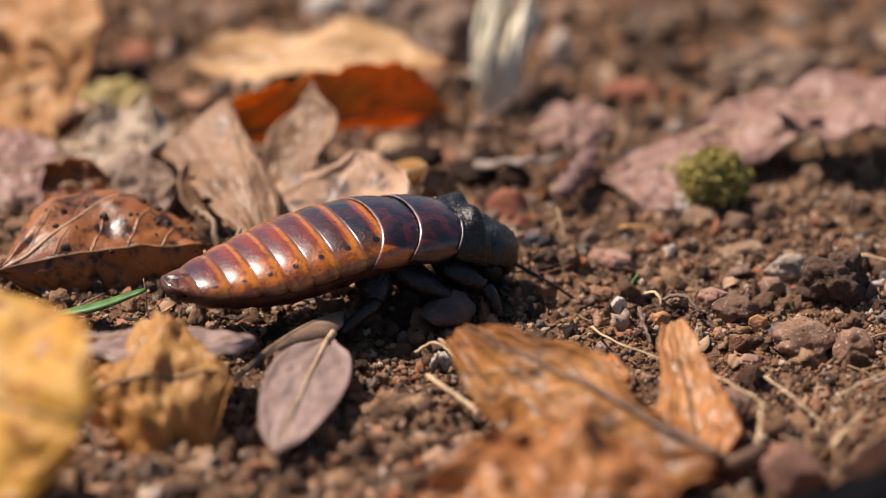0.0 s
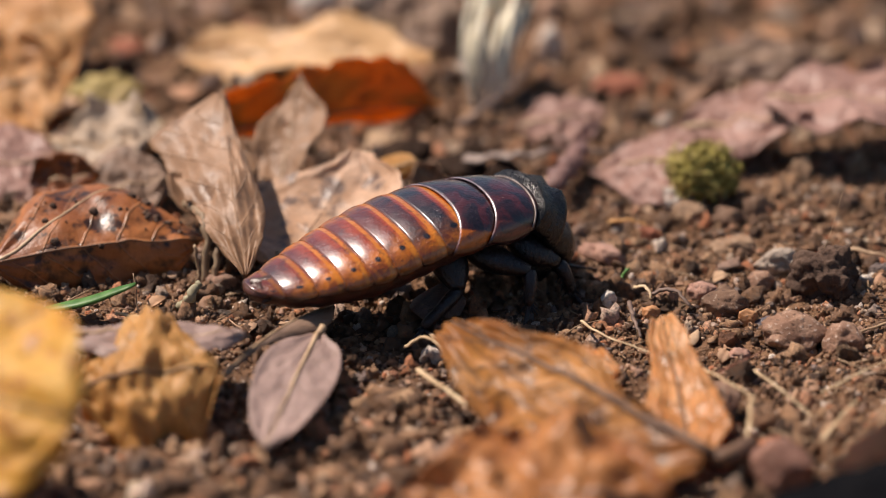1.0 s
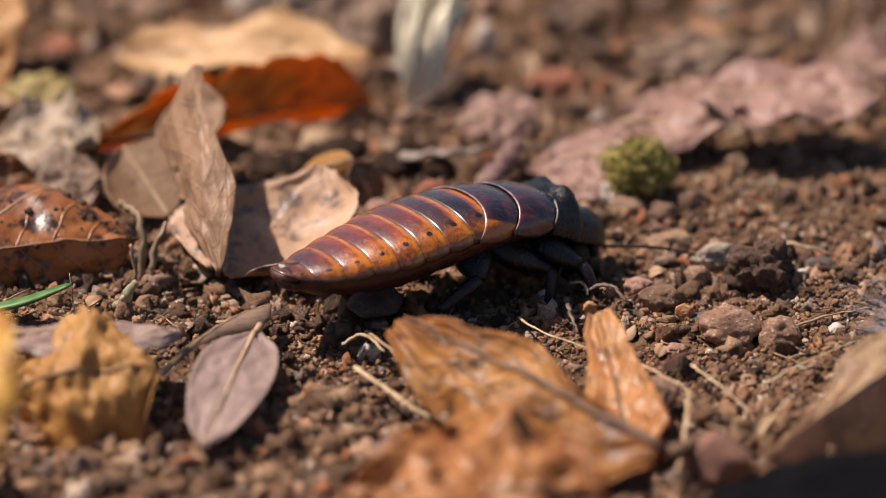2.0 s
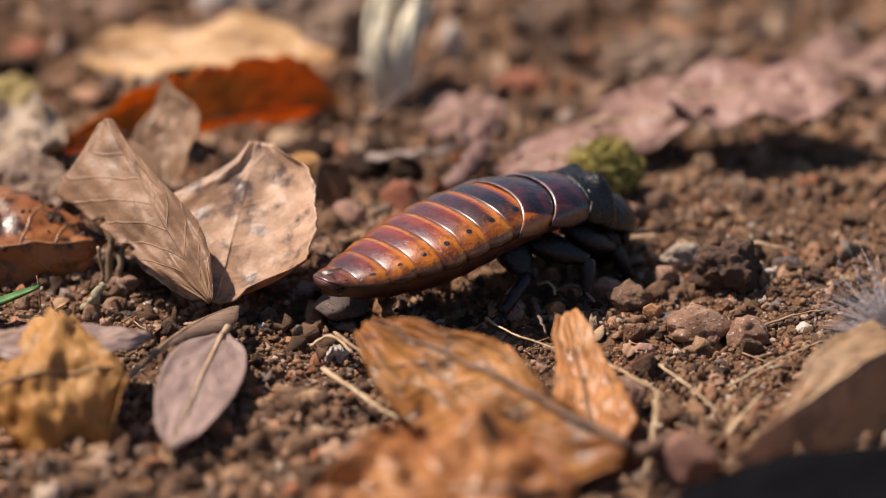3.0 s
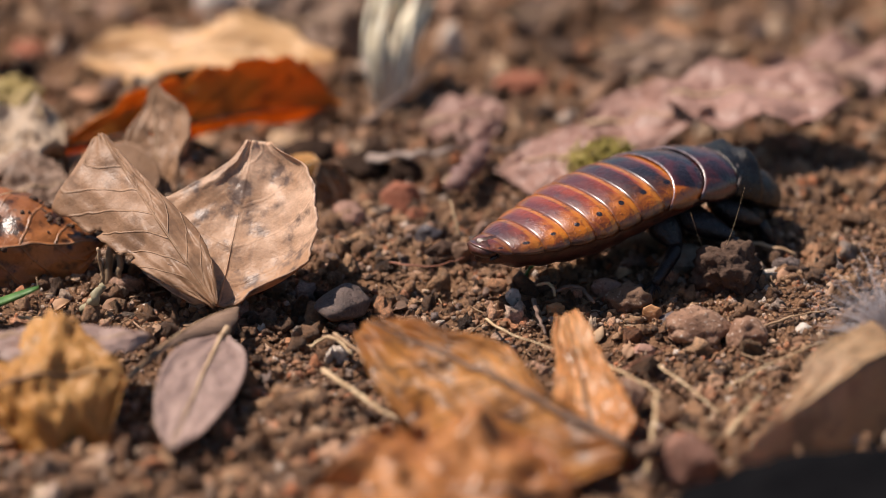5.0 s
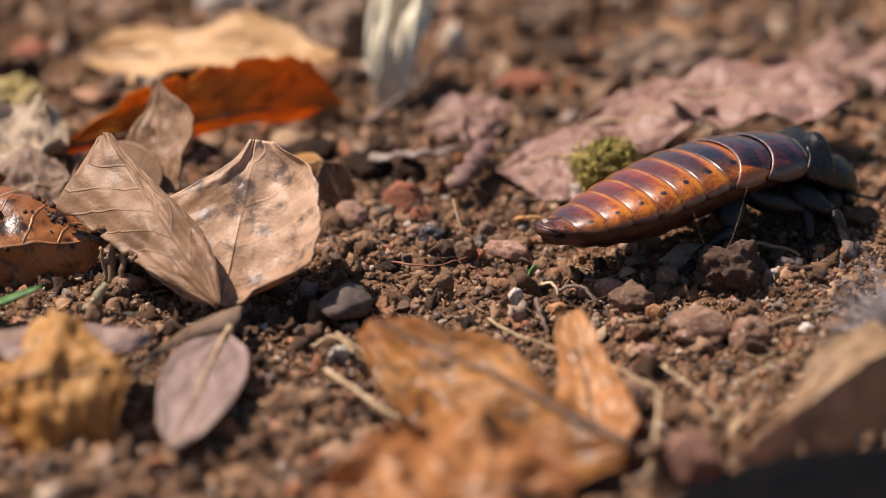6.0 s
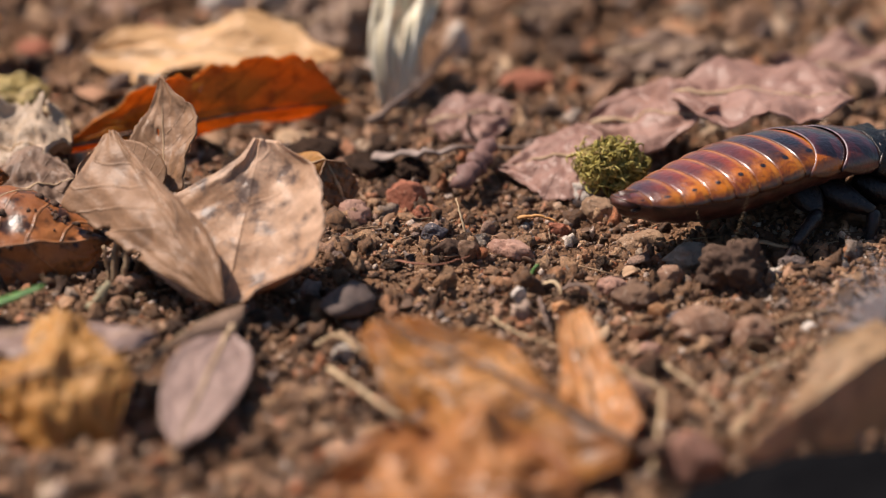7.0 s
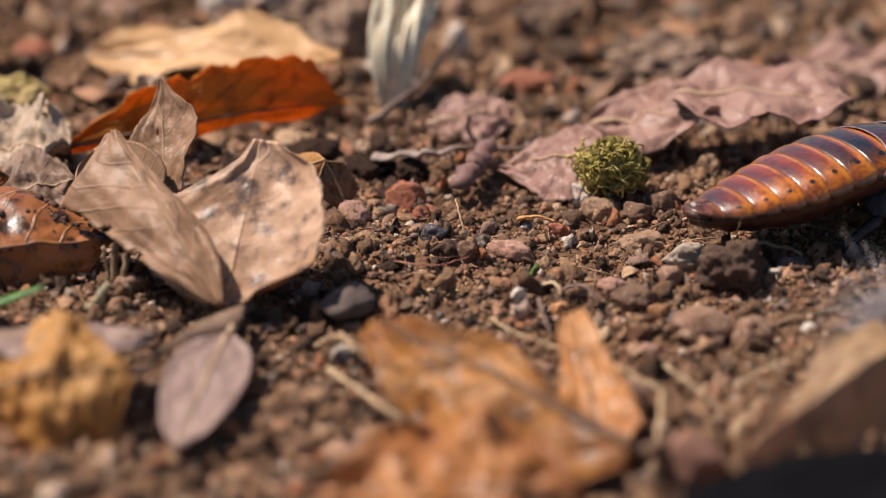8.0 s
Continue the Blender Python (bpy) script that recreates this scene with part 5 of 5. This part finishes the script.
def plate(name, s0, s1, material, parent, label=""):
    """One back plate; its rear edge lies over the plate behind, its front edge slips under the next."""
    nu, nv = 14, 44
    s_front = min(0.985, s1 + 0.25 * (s1 - s0))
    grids = []
    for inner in (0, 1):
        g = []
        for i in range(nu + 1):
            u = i / nu                               # 0 front, 1 rear
            s = s_front + (s0 - s_front) * u
            lift = -0.00030 + (0.00085 if s0 > 0.53 else 0.00044) * u ** 1.5 + 0.00054 * math.sin(math.pi * u) - 0.00025 * inner
            row = []
            for j in range(nv + 1):
                v = -1 + 2 * j / nv
                row.append(body_point(s - (0.058 * abs(v) ** 2.2 if s0 > 0.53 else -0.022 * min(1.0, max(0.0, s0) / 0.3) * abs(v) ** 1.6) + (0.04 * v * v * u if s0 <= 0 else 0), v * math.pi / 2, lift) - Vector((0, 0, (0.0010 if s0 > 0.55 else 0.0002) * math.sin(math.pi * u) * abs(v) ** 5)))
            g.append(row)
        grids.append(g)
    verts = [p for g in grids for r in g for p in r]
    n = (nu + 1) * (nv + 1)
    ix = lambda k, i, j: k * n + i * (nv + 1) + j
    faces = []
    for i in range(nu):
        for j in range(nv):
            faces.append((ix(0, i, j), ix(0, i, j + 1), ix(0, i + 1, j + 1), ix(0, i + 1, j)))
            faces.append((ix(1, i, j), ix(1, i + 1, j), ix(1, i + 1, j + 1), ix(1, i, j + 1)))
        faces.append((ix(0, i, 0), ix(0, i + 1, 0), ix(1, i + 1, 0), ix(1, i, 0)))
        faces.append((ix(0, i + 1, nv), ix(0, i, nv), ix(1, i, nv), ix(1, i + 1, nv)))
    for j in range(nv):
        faces.append((ix(0, nu, j), ix(0, nu, j + 1), ix(1, nu, j + 1), ix(1, nu, j)))
        faces.append((ix(0, 0, j + 1), ix(0, 0, j), ix(1, 0, j), ix(1, 0, j + 1)))
    ob = mesh_object(name, verts, faces, material, parent, label)
    a, b = ob.data.uv_layers.new(name="plate"), ob.data.uv_layers.new(name="body")
    for lp in ob.data.loops:
        k = lp.vertex_index % n
        i, j = divmod(k, nv + 1)
        a.data[lp.index].uv = (i / nu, -1 + 2 * j / nv)
        b.data[lp.index].uv = (s_front + (s0 - s_front) * i / nu, 0.0)
    return ob


def build_cockroach():
    root = holder("cockroach", Matrix(), "large glossy amber and black cockroach walking over soil", "cockroach")
    shell, thorax = shell_material("abdomen_plate"), shell_material("thorax_plate", True)
    black = chitin_material("black_chitin", (0.003, 0.0022, 0.0022), 0.22, 0.9)
    legm = chitin_material("leg_chitin", (0.006, 0.0032, 0.0038), 0.24, 0.9)
    bellym = chitin_material("belly", (0.035, 0.011, 0.007), 0.3, 0.4)
    for i in range(8):
        plate("abdomen_plate", SEAMS[i], SEAMS[i + 1], shell, root)
    plate("rear_thorax_plate", SEAMS[8], SEAMS[9], thorax, root, "dark thorax plate with pale rear rim")
    plate("middle_thorax_plate", SEAMS[9], SEAMS[10], thorax, root, "dark thorax plate with pale rear rim")
    # belly: rounded keel closed against the plates
    verts, faces, n, m = [], [], 40, 20
    for i in range(n + 1):
        s = -0.014 + 0.852 * i / n
        w, ze = (spread(HALF_WIDTH, s) - 0.0004) * min(1.0, 0.25 + (s + 0.014) / 0.07), spread(EDGE, s)
        deep = 0.0058 * math.sin(math.pi * min(1, 0.12 + 0.86 * i / n)) + 0.0006
        ridge = 0.00022 * math.sin(s * 2 * math.pi * 14)
        for j in range(m + 1):
            ph = math.pi * j / m
            verts.append(((BODY_X0 + BODY_LEN * s), w * math.cos(ph) * 0.99, ze + 0.0006 - (deep + ridge) * math.sin(ph) ** 0.8))
        verts.append((BODY_X0 + BODY_LEN * s, 0, ze + 0.002))
    k = m + 2
    for i in range(n):
        for j in range(k):
            q = (j + 1) % k
            faces.append((i * k + j, (i + 1) * k + j, (i + 1) * k + q, i * k + q))
    faces += [tuple(range(k)), tuple(n * k + j for j in range(k - 1, -1, -1))]
    mesh_object("belly", verts, faces, bellym, root, "dark red-brown belly")
    v, f = lump_mesh(3, 4, 0.08)
    tip = mesh_object("tail_tip", [Vector((p.x * 0.0024 - 0.0040, p.y * 0.0034, p.z * 0.0015)) for p in v], f, bellym, root)
    tip.location = (BODY_X0 + 0.0045, 0, 0.0099)
    # tail feelers
    for sy in (-1, 1):
        pts = curve_points([(BODY_X0 + 0.0025, sy * 0.0022, 0.0092), (BODY_X0 + 0.0010, sy * 0.0030, 0.0090), (BODY_X0 - 0.0004, sy * 0.0034, 0.0088)], 6)
        mesh_object("cercus", *tube(pts, [0.0005, 0.00055, 0.0005, 0.00045, 0.0004, 0.0003, 0.0001], 7), legm, root)
    # neck shield with two humps; its origin is the neck joint
    neck = Vector((BODY_X0 + BODY_LEN * 0.82, 0, 0.013))
    verts, faces, n, m = [], [], 34, 48
    for i in range(n + 1):
        f = i / n
        s = 0.765 + 0.245 * f
        end = math.sqrt(max(0.0, 1 - max(0.0, (f - 0.50) / 0.50) ** 2.0))
        drop = min(1.0, max(0.0, (f - 0.36) / 0.10))
        drop = drop * drop * (3 - 2 * drop)
        w = (0.0091 - 0.0012 * drop) * (0.12 + 0.88 * end)
        zt, ze = 0.0199 - 0.0026 * drop - 0.0030 * (1 - end) - 0.0030 * max(0.0, f - 0.45), 0.0142 - 0.0042 * f
        for j in range(m):
            ph = 2 * math.pi * j / m
            y, c = w * math.sin(ph), math.cos(ph)
            z = ze + (zt - ze) * (c ** 0.8) if c > 0 else ze - 0.0018 * (-c) ** 0.6 * end
            x = BODY_X0 + BODY_LEN * s
            hump = sum(math.exp(-((f - 0.31) / 0.11) ** 2 - ((y - sy * 0.0045) / 0.0030) ** 2) for sy in (-1, 1)) * (1 if c > 0 else 0)
            dent = 0.7 * math.exp(-((f - 0.55) / 0.10) ** 2 - (y / 0.0042) ** 2) * (1 if c > 0 else 0)
            rough = 0.00045 * noise.noise((x * 420, y * 420, z * 420)) + 0.00025 * noise.noise((x * 1100, y * 1100, z * 1100))
            verts.append(Vector((x + hump * 0.0006, y, z + hump * 0.0012 - dent * 0.0012 + rough)) - neck)
    for i in range(n):
        for j in range(m):
            q = (j + 1) % m
            faces.append((i * m + j, i * m + q, (i + 1) * m + q, (i + 1) * m + j))
    faces += [tuple(range(m - 1, -1, -1)), tuple(n * m + j for j in range(m))]
    shield = mesh_object("neck_shield", verts, faces, black, root, "rough black neck shield with two humps")
    shield.location = neck
    rim = [body_point(0.806 - 0.045 * abs(v) ** 2.2, v * math.pi / 2, 0.00008) for v in [-0.93 + 1.86 * i / 40 for i in range(41)]]
    mesh_object("collar_rim", *tube(rim, 0.00020, 6), fibre_material("pale_rim", (0.15, 0.12, 0.11), (0.34, 0.29, 0.26), rough=0.3), root, "pale rim behind the neck shield")
    # head below the shield
    v, f = lump_mesh(4, 3, 0.06)
    head = mesh_object("head", [Vector((p.x * 0.0036 + 0.0074, p.y * 0.0042, p.z * 0.0046 - 0.0056)) for p in v], f, black, root, "black head tucked under the shield")
    head.location = neck
    for sy in (-1, 1):
        v, f = lump_mesh(3, 2, 0.03)
        mesh_object("eye", [Vector((p.x * 0.0010 + 0.0095, p.y * 0.0007 + sy * 0.0037, p.z * 0.0015 - 0.0042)) for p in v], f, legm, head)
        pts = curve_points([(0.0095, sy * 0.0022, -0.0085), (0.0120, sy * 0.0034, -0.0098), (0.0128, sy * 0.0040, -0.0118)], 8)
        mesh_object("palp", *tube(pts, [0.0003] * 8 + [0.0004], 6), legm, head)
    feelers = []
    for sy in (-1, 1):
        n = 64
        pts = curve_points([(0, 0, 0), (0.010, sy * 0.0012, 0.0010), (0.020, sy * 0.0022, 0.0002), (0.031, sy * 0.0040, -0.0022)], n)
        rad = [0.00034 * (1 - 0.72 * i / n) * (1.18 if i % 2 else 0.85) for i in range(n + 1)]
        rad[0] = 0.0005
        an = mesh_object("antenna", *tube(pts, rad, 7), legm, head, "thin beaded black antenna")
        an.location = (0.0112, sy * 0.0022, -0.0040)
        feelers.append((an, sy))
    # legs
    legs = []
    plan = (("front_leg", 0.0255, (0.0066, 0.0050, -0.0046), (0.0094, 0.0072, -0.0128), 0.0), ("middle_leg", 0.0165, (0.0090, 0.0058, -0.0046), (0.0074, 0.0080, -0.0128), 0.5),
            ("hind_leg", 0.0125, (-0.0010, 0.0054, -0.0052), (-0.0118, 0.0072, -0.0122), 0.0))
    for name, hx, knee, foot, ph in plan:
        for sy in (-1, 1):
            kn, ft = Vector((knee[0], knee[1] * sy, knee[2])), Vector((foot[0], foot[1] * sy, foot[2] + 0.0006))
            hip = Vector((hx, sy * 0.0046, 0.0122))
            pts = curve_points([(0, -sy * 0.001, 0), kn * 0.5 + Vector((0, 0, -0.0004)), kn], 10)
            leg = mesh_object(name, *tube(pts, [0.0022, 0.0027, 0.0031, 0.0033, 0.0033, 0.0031, 0.0028, 0.0024, 0.0020, 0.0016, 0.0013], 12, flat=0.75), legm, root)
            leg.location = hip
            ank = kn.lerp(ft, 0.72)
            tp = curve_points([kn, kn.lerp(ank, 0.5) + Vector((0, sy * 0.0004, 0.0003)), ank], 9)
            mesh_object("tibia", *tube(tp, [0.0011, 0.0013, 0.00135, 0.0013, 0.0012, 0.00115, 0.0011, 0.0011, 0.00105, 0.0009], 9), legm, leg)
            pieces = []
            rnd = random.Random(int(hx * 1e5) + sy)
            for q in range(30):
                b = kn.lerp(ank, rnd.uniform(0.15, 1.0))
                d = Vector((rnd.uniform(-1, 1), rnd.uniform(-1, 1), rnd.uniform(-0.6, 0.2))).normalized() + (ank - kn).normalized() * 0.8
                pieces.append(tube([b, b + d * 0.0010, b + d * 0.0019], [0.00024, 0.00017, 0.00004], 5))
            tagged(mesh_object("leg_bristle", *joined(pieces), legm, leg), kind="stuff")
            tf = ft + (ft - kn).normalized() * 0.0006 + Vector((0.0012 if "front" in name else -0.0012, sy * 0.001, -0.0002))
            mesh_object("tarsus", *tube(curve_points([ank, ank.lerp(tf, 0.5) + Vector((0, 0, -0.0003)), tf], 8), [0.00042, 0.00046, 0.0004, 0.00045, 0.0004, 0.00044, 0.0004, 0.0004, 0.0002], 7), legm, leg)
            legs.append((leg, hip, sy, (ph + (0.5 if sy > 0 else 0.0)) % 1.0))
    return root, shield, head, neck, feelers, legs, tip


cockroach, shield, head, neck, feelers, legs, tail_tip = build_cockroach()


# ---- what moves ----
def motions():
    walk(focus_point, [(t, pose(0.0, y, 0.004)) for t, y in ((0, -0.030), (1, -0.029), (2.2, -0.032), (3.3, -0.034), (4.7, -0.028), (5.8, -0.016), (6.5, -0.004), (7.0, 0.003), (8, 0.004))])
    walk(cockroach, [
        (0, pose(-0.0452, -0.0286, -0.0002, 2.4, 4.4, 25.8)),
        (0.3, pose(-0.0413, -0.0276, -0.0004, 1.7, -4.6, 31.1)),
        (0.5, pose(-0.0389, -0.0310, 0.0000, 1.3, -4.1, 34.1)),
        (0.8, pose(-0.0325, -0.0301, -0.0000, 2.0, 1.7, 35.2)),
        (1, pose(-0.0295, -0.0284, 0.0005, 2.5, 0.9, 30.6)),
        (1.3, pose(-0.0250, -0.0306, 0.0005, 1.5, 6.0, 28.5)),
        (1.5, pose(-0.0239, -0.0275, 0.0005, 0.8, 7.2, 27.4)),
        (1.7, pose(-0.0192, -0.0278, 0.0003, -1.5, 6.1, 29.0)),
        (2, pose(-0.0145, -0.0274, 0.0001, -5.0, 6.0, 31.6)),
        (2.2, pose(-0.0127, -0.0269, 0.0001, -5.0, 7.0, 30.2)),
        (3.3, pose(0.0024, -0.0239, -0.0001, -4.8, 2.3, 35.4)),
        (3.5, pose(0.0048, -0.0227, -0.0001, -4.8, 3.9, 35.3)),
        (4, pose(0.0119, -0.0268, -0.0003, -4.0, 2.8, 36.8)),
        (4.5, pose(0.0184, -0.0199, -0.0004, -3.1, 5.2, 36.7)),
        (5.8, pose(0.0349, -0.0063, 0.0002, -8.2, 0.9, 26.3)),
        (6, pose(0.0373, -0.0061, 0.0002, -9.0, 2.7, 28.4)),
        (6.5, pose(0.0419, -0.0003, -0.0003, -8.5, 4.7, 27.9)),
        (7, pose(0.0494, 0.0016, 0.0001, -8.0, 7.6, 28.7)),
        (7.25, pose(0.0533, -0.0003, -0.0007, -7.5, 6.0, 28.2)),
        (7.5, pose(0.0573, -0.0006, -0.0015, -7.0, 5.2, 27.9)),
        (8, pose(0.0631, 0.0012, -0.0001, -5.9, 3.3, 26.9)),
    ])
    # the neck nods as the animal searches the ground
    nods = ((0.0, 2), (0.3, 10), (0.6, 20), (0.8, 32), (1.0, 34), (1.3, 18), (1.5, 6), (1.9, 4), (2.2, 6), (3.3, 8), (4.0, 8), (4.5, 9), (5.8, 7), (6.5, 8), (7.2, 8), (8.0, 8))
    for ob in (shield, head):
        walk(ob, [(t, Matrix.Translation(neck) @ pose(0, 0, 0, 0, n, 0)) for t, n in nods])
    sway = ((0.0, -34, 24), (0.4, -12, 10), (0.8, -10, 2), (1.0, 6, -8), (1.3, -22, 12), (1.5, -42, 40), (1.8, -26, 4), (2.2, -28, 0), (3.3, 10, 10), (4.0, 4, 22), (4.5, 12, 8), (5.8, 0, 20), (6.5, 10, 12), (7.2, 2, 18), (8.0, 8, 10))
    for an, sy in feelers:
        spot = an.location.copy()
        walk(an, [(t, Matrix.Translation(spot) @ pose(0, 0, 0, 0, dip if sy < 0 else dip * 0.5, swing if sy < 0 else 24 - swing * 0.5)) for t, swing, dip in sway])
    # six legs in two alternating sets of three
    for leg, hip, sy, ph in legs:
        rows = []
        for i in range(81):
            t = i / 10
            c = 2 * math.pi * (1.45 * t + ph)
            swing, lift = 15 * math.sin(c), max(0.0, math.cos(c)) * 12
            rows.append((t, Matrix.Translation(hip) @ pose(0, 0, 0, sy * lift, 0, -sy * swing * 1.0)))
        walk(leg, rows)
    # the tan leaf's half is pushed up, stands, then falls back
    b0 = Vector(TAN_BASE)
    rows = []
    for t, base, tip, up in (
        (0.0, (-0.0504, -0.0109, 0.0055), (-0.0597, 0.0274, 0.0177), (-0.12, -0.90, 0.40)),
        (0.5, (-0.0504, -0.0158, 0.0055), (-0.0589, 0.0221, 0.0199), (-0.12, -0.90, 0.40)),
        (1.0, (-0.0511, -0.0230, 0.0055), (-0.0576, 0.0143, 0.0231), (-0.12, -0.90, 0.40)),
        (1.5, (-0.0468, -0.0272, 0.0055), (-0.0533, 0.0081, 0.0277), (-0.36, -0.86, 0.35)),
        (1.8, (-0.0451, -0.0235, 0.0055), (-0.0510, 0.0114, 0.0292), (-0.66, -0.68, 0.30)),
        (2.2, (-0.0441, -0.0211, 0.0055), (-0.0500, 0.0139, 0.0293), (-0.84, -0.48, 0.25)),
        (2.7, (-0.0418, -0.0289, 0.0055), (-0.0554, 0.0049, 0.0272), (-0.58, -0.66, 0.46)),
        (3.3, (-0.0390, -0.0347, 0.0055), (-0.0602, -0.0027, 0.0234), (-0.35, -0.62, 0.66)),
        (8.0, (-0.0390, -0.0347, 0.0055), (-0.0585, -0.0015, 0.0229), (-0.35, -0.62, 0.66))):
        m = leaf_frame(base, tip, up)
        m.translation = m.translation - b0
        rows.append((t, m))
    walk(tan_left, rows)
    rows = []
    for t, base, tip, up in (
        (0.0, (-0.0454, -0.0114, 0.0030), (-0.0356, 0.0166, 0.0127), (0.10, -0.55, 0.82)),
        (1.0, (-0.0453, -0.0139, 0.0030), (-0.0342, 0.0137, 0.0131), (0.10, -0.55, 0.82)),
        (1.5, (-0.0443, -0.0170, 0.0030), (-0.0306, 0.0094, 0.0137), (0.10, -0.55, 0.82)),
        (2.2, (-0.0435, -0.0175, 0.0030), (-0.0286, 0.0089, 0.0112), (0.10, -0.55, 0.82)),
        (2.7, (-0.0411, -0.0246, 0.0030), (-0.0317, 0.0018, 0.0181), (0.09, -0.60, 0.80)),
        (3.3, (-0.0389, -0.0293, 0.0030), (-0.0338, -0.0044, 0.0228), (0.08, -0.62, 0.78)),
        (8.0, (-0.0389, -0.0293, 0.0030), (-0.0333, -0.0046, 0.0229), (0.08, -0.62, 0.78))):
        m = leaf_frame(base, tip, up)
        m.translation = m.translation - b0
        rows.append((t, m))
    walk(tan_right, rows)
    rows = []
    for t, base, tip in ((0.0, (-0.0481, 0.0182, 0.0060), (-0.0456, 0.0360, 0.0182)), (1.0, (-0.0481, 0.0182, 0.0060), (-0.0457, 0.0358, 0.0185)), (1.5, (-0.0478, 0.0187, 0.0060), (-0.0459, 0.0362, 0.0190)),
                         (1.8, (-0.0528, 0.0187, 0.0060), (-0.0520, 0.0352, 0.0189)), (2.2, (-0.0536, 0.0180, 0.0060), (-0.0540, 0.0340, 0.0189)), (2.8, (-0.0501, 0.0147, 0.0060), (-0.0508, 0.0313, 0.0204)), (3.3, (-0.0522, 0.0121, 0.0060), (-0.0539, 0.0280, 0.0211)), (8.0, (-0.0522, 0.0121, 0.0060), (-0.0533, 0.0281, 0.0211))):
        m = leaf_frame(base, tip, (-0.25, -0.80, 0.5))
        m.translation = m.translation - b0
        rows.append((t, m))
    walk(tan_lobe, rows)
    # the near orange leaf is nudged by a foot
    home = orange_leaf.matrix_world.copy()
    walk(orange_leaf, [(t, Matrix.Translation((dx, 0, dz)) @ home) for t, dx, dz in ((0.0, -0.0021, 0), (1.0, -0.0023, 0), (1.25, -0.001, 0.0004), (1.5, 0, 0), (8.0, 0, 0))])


motions()
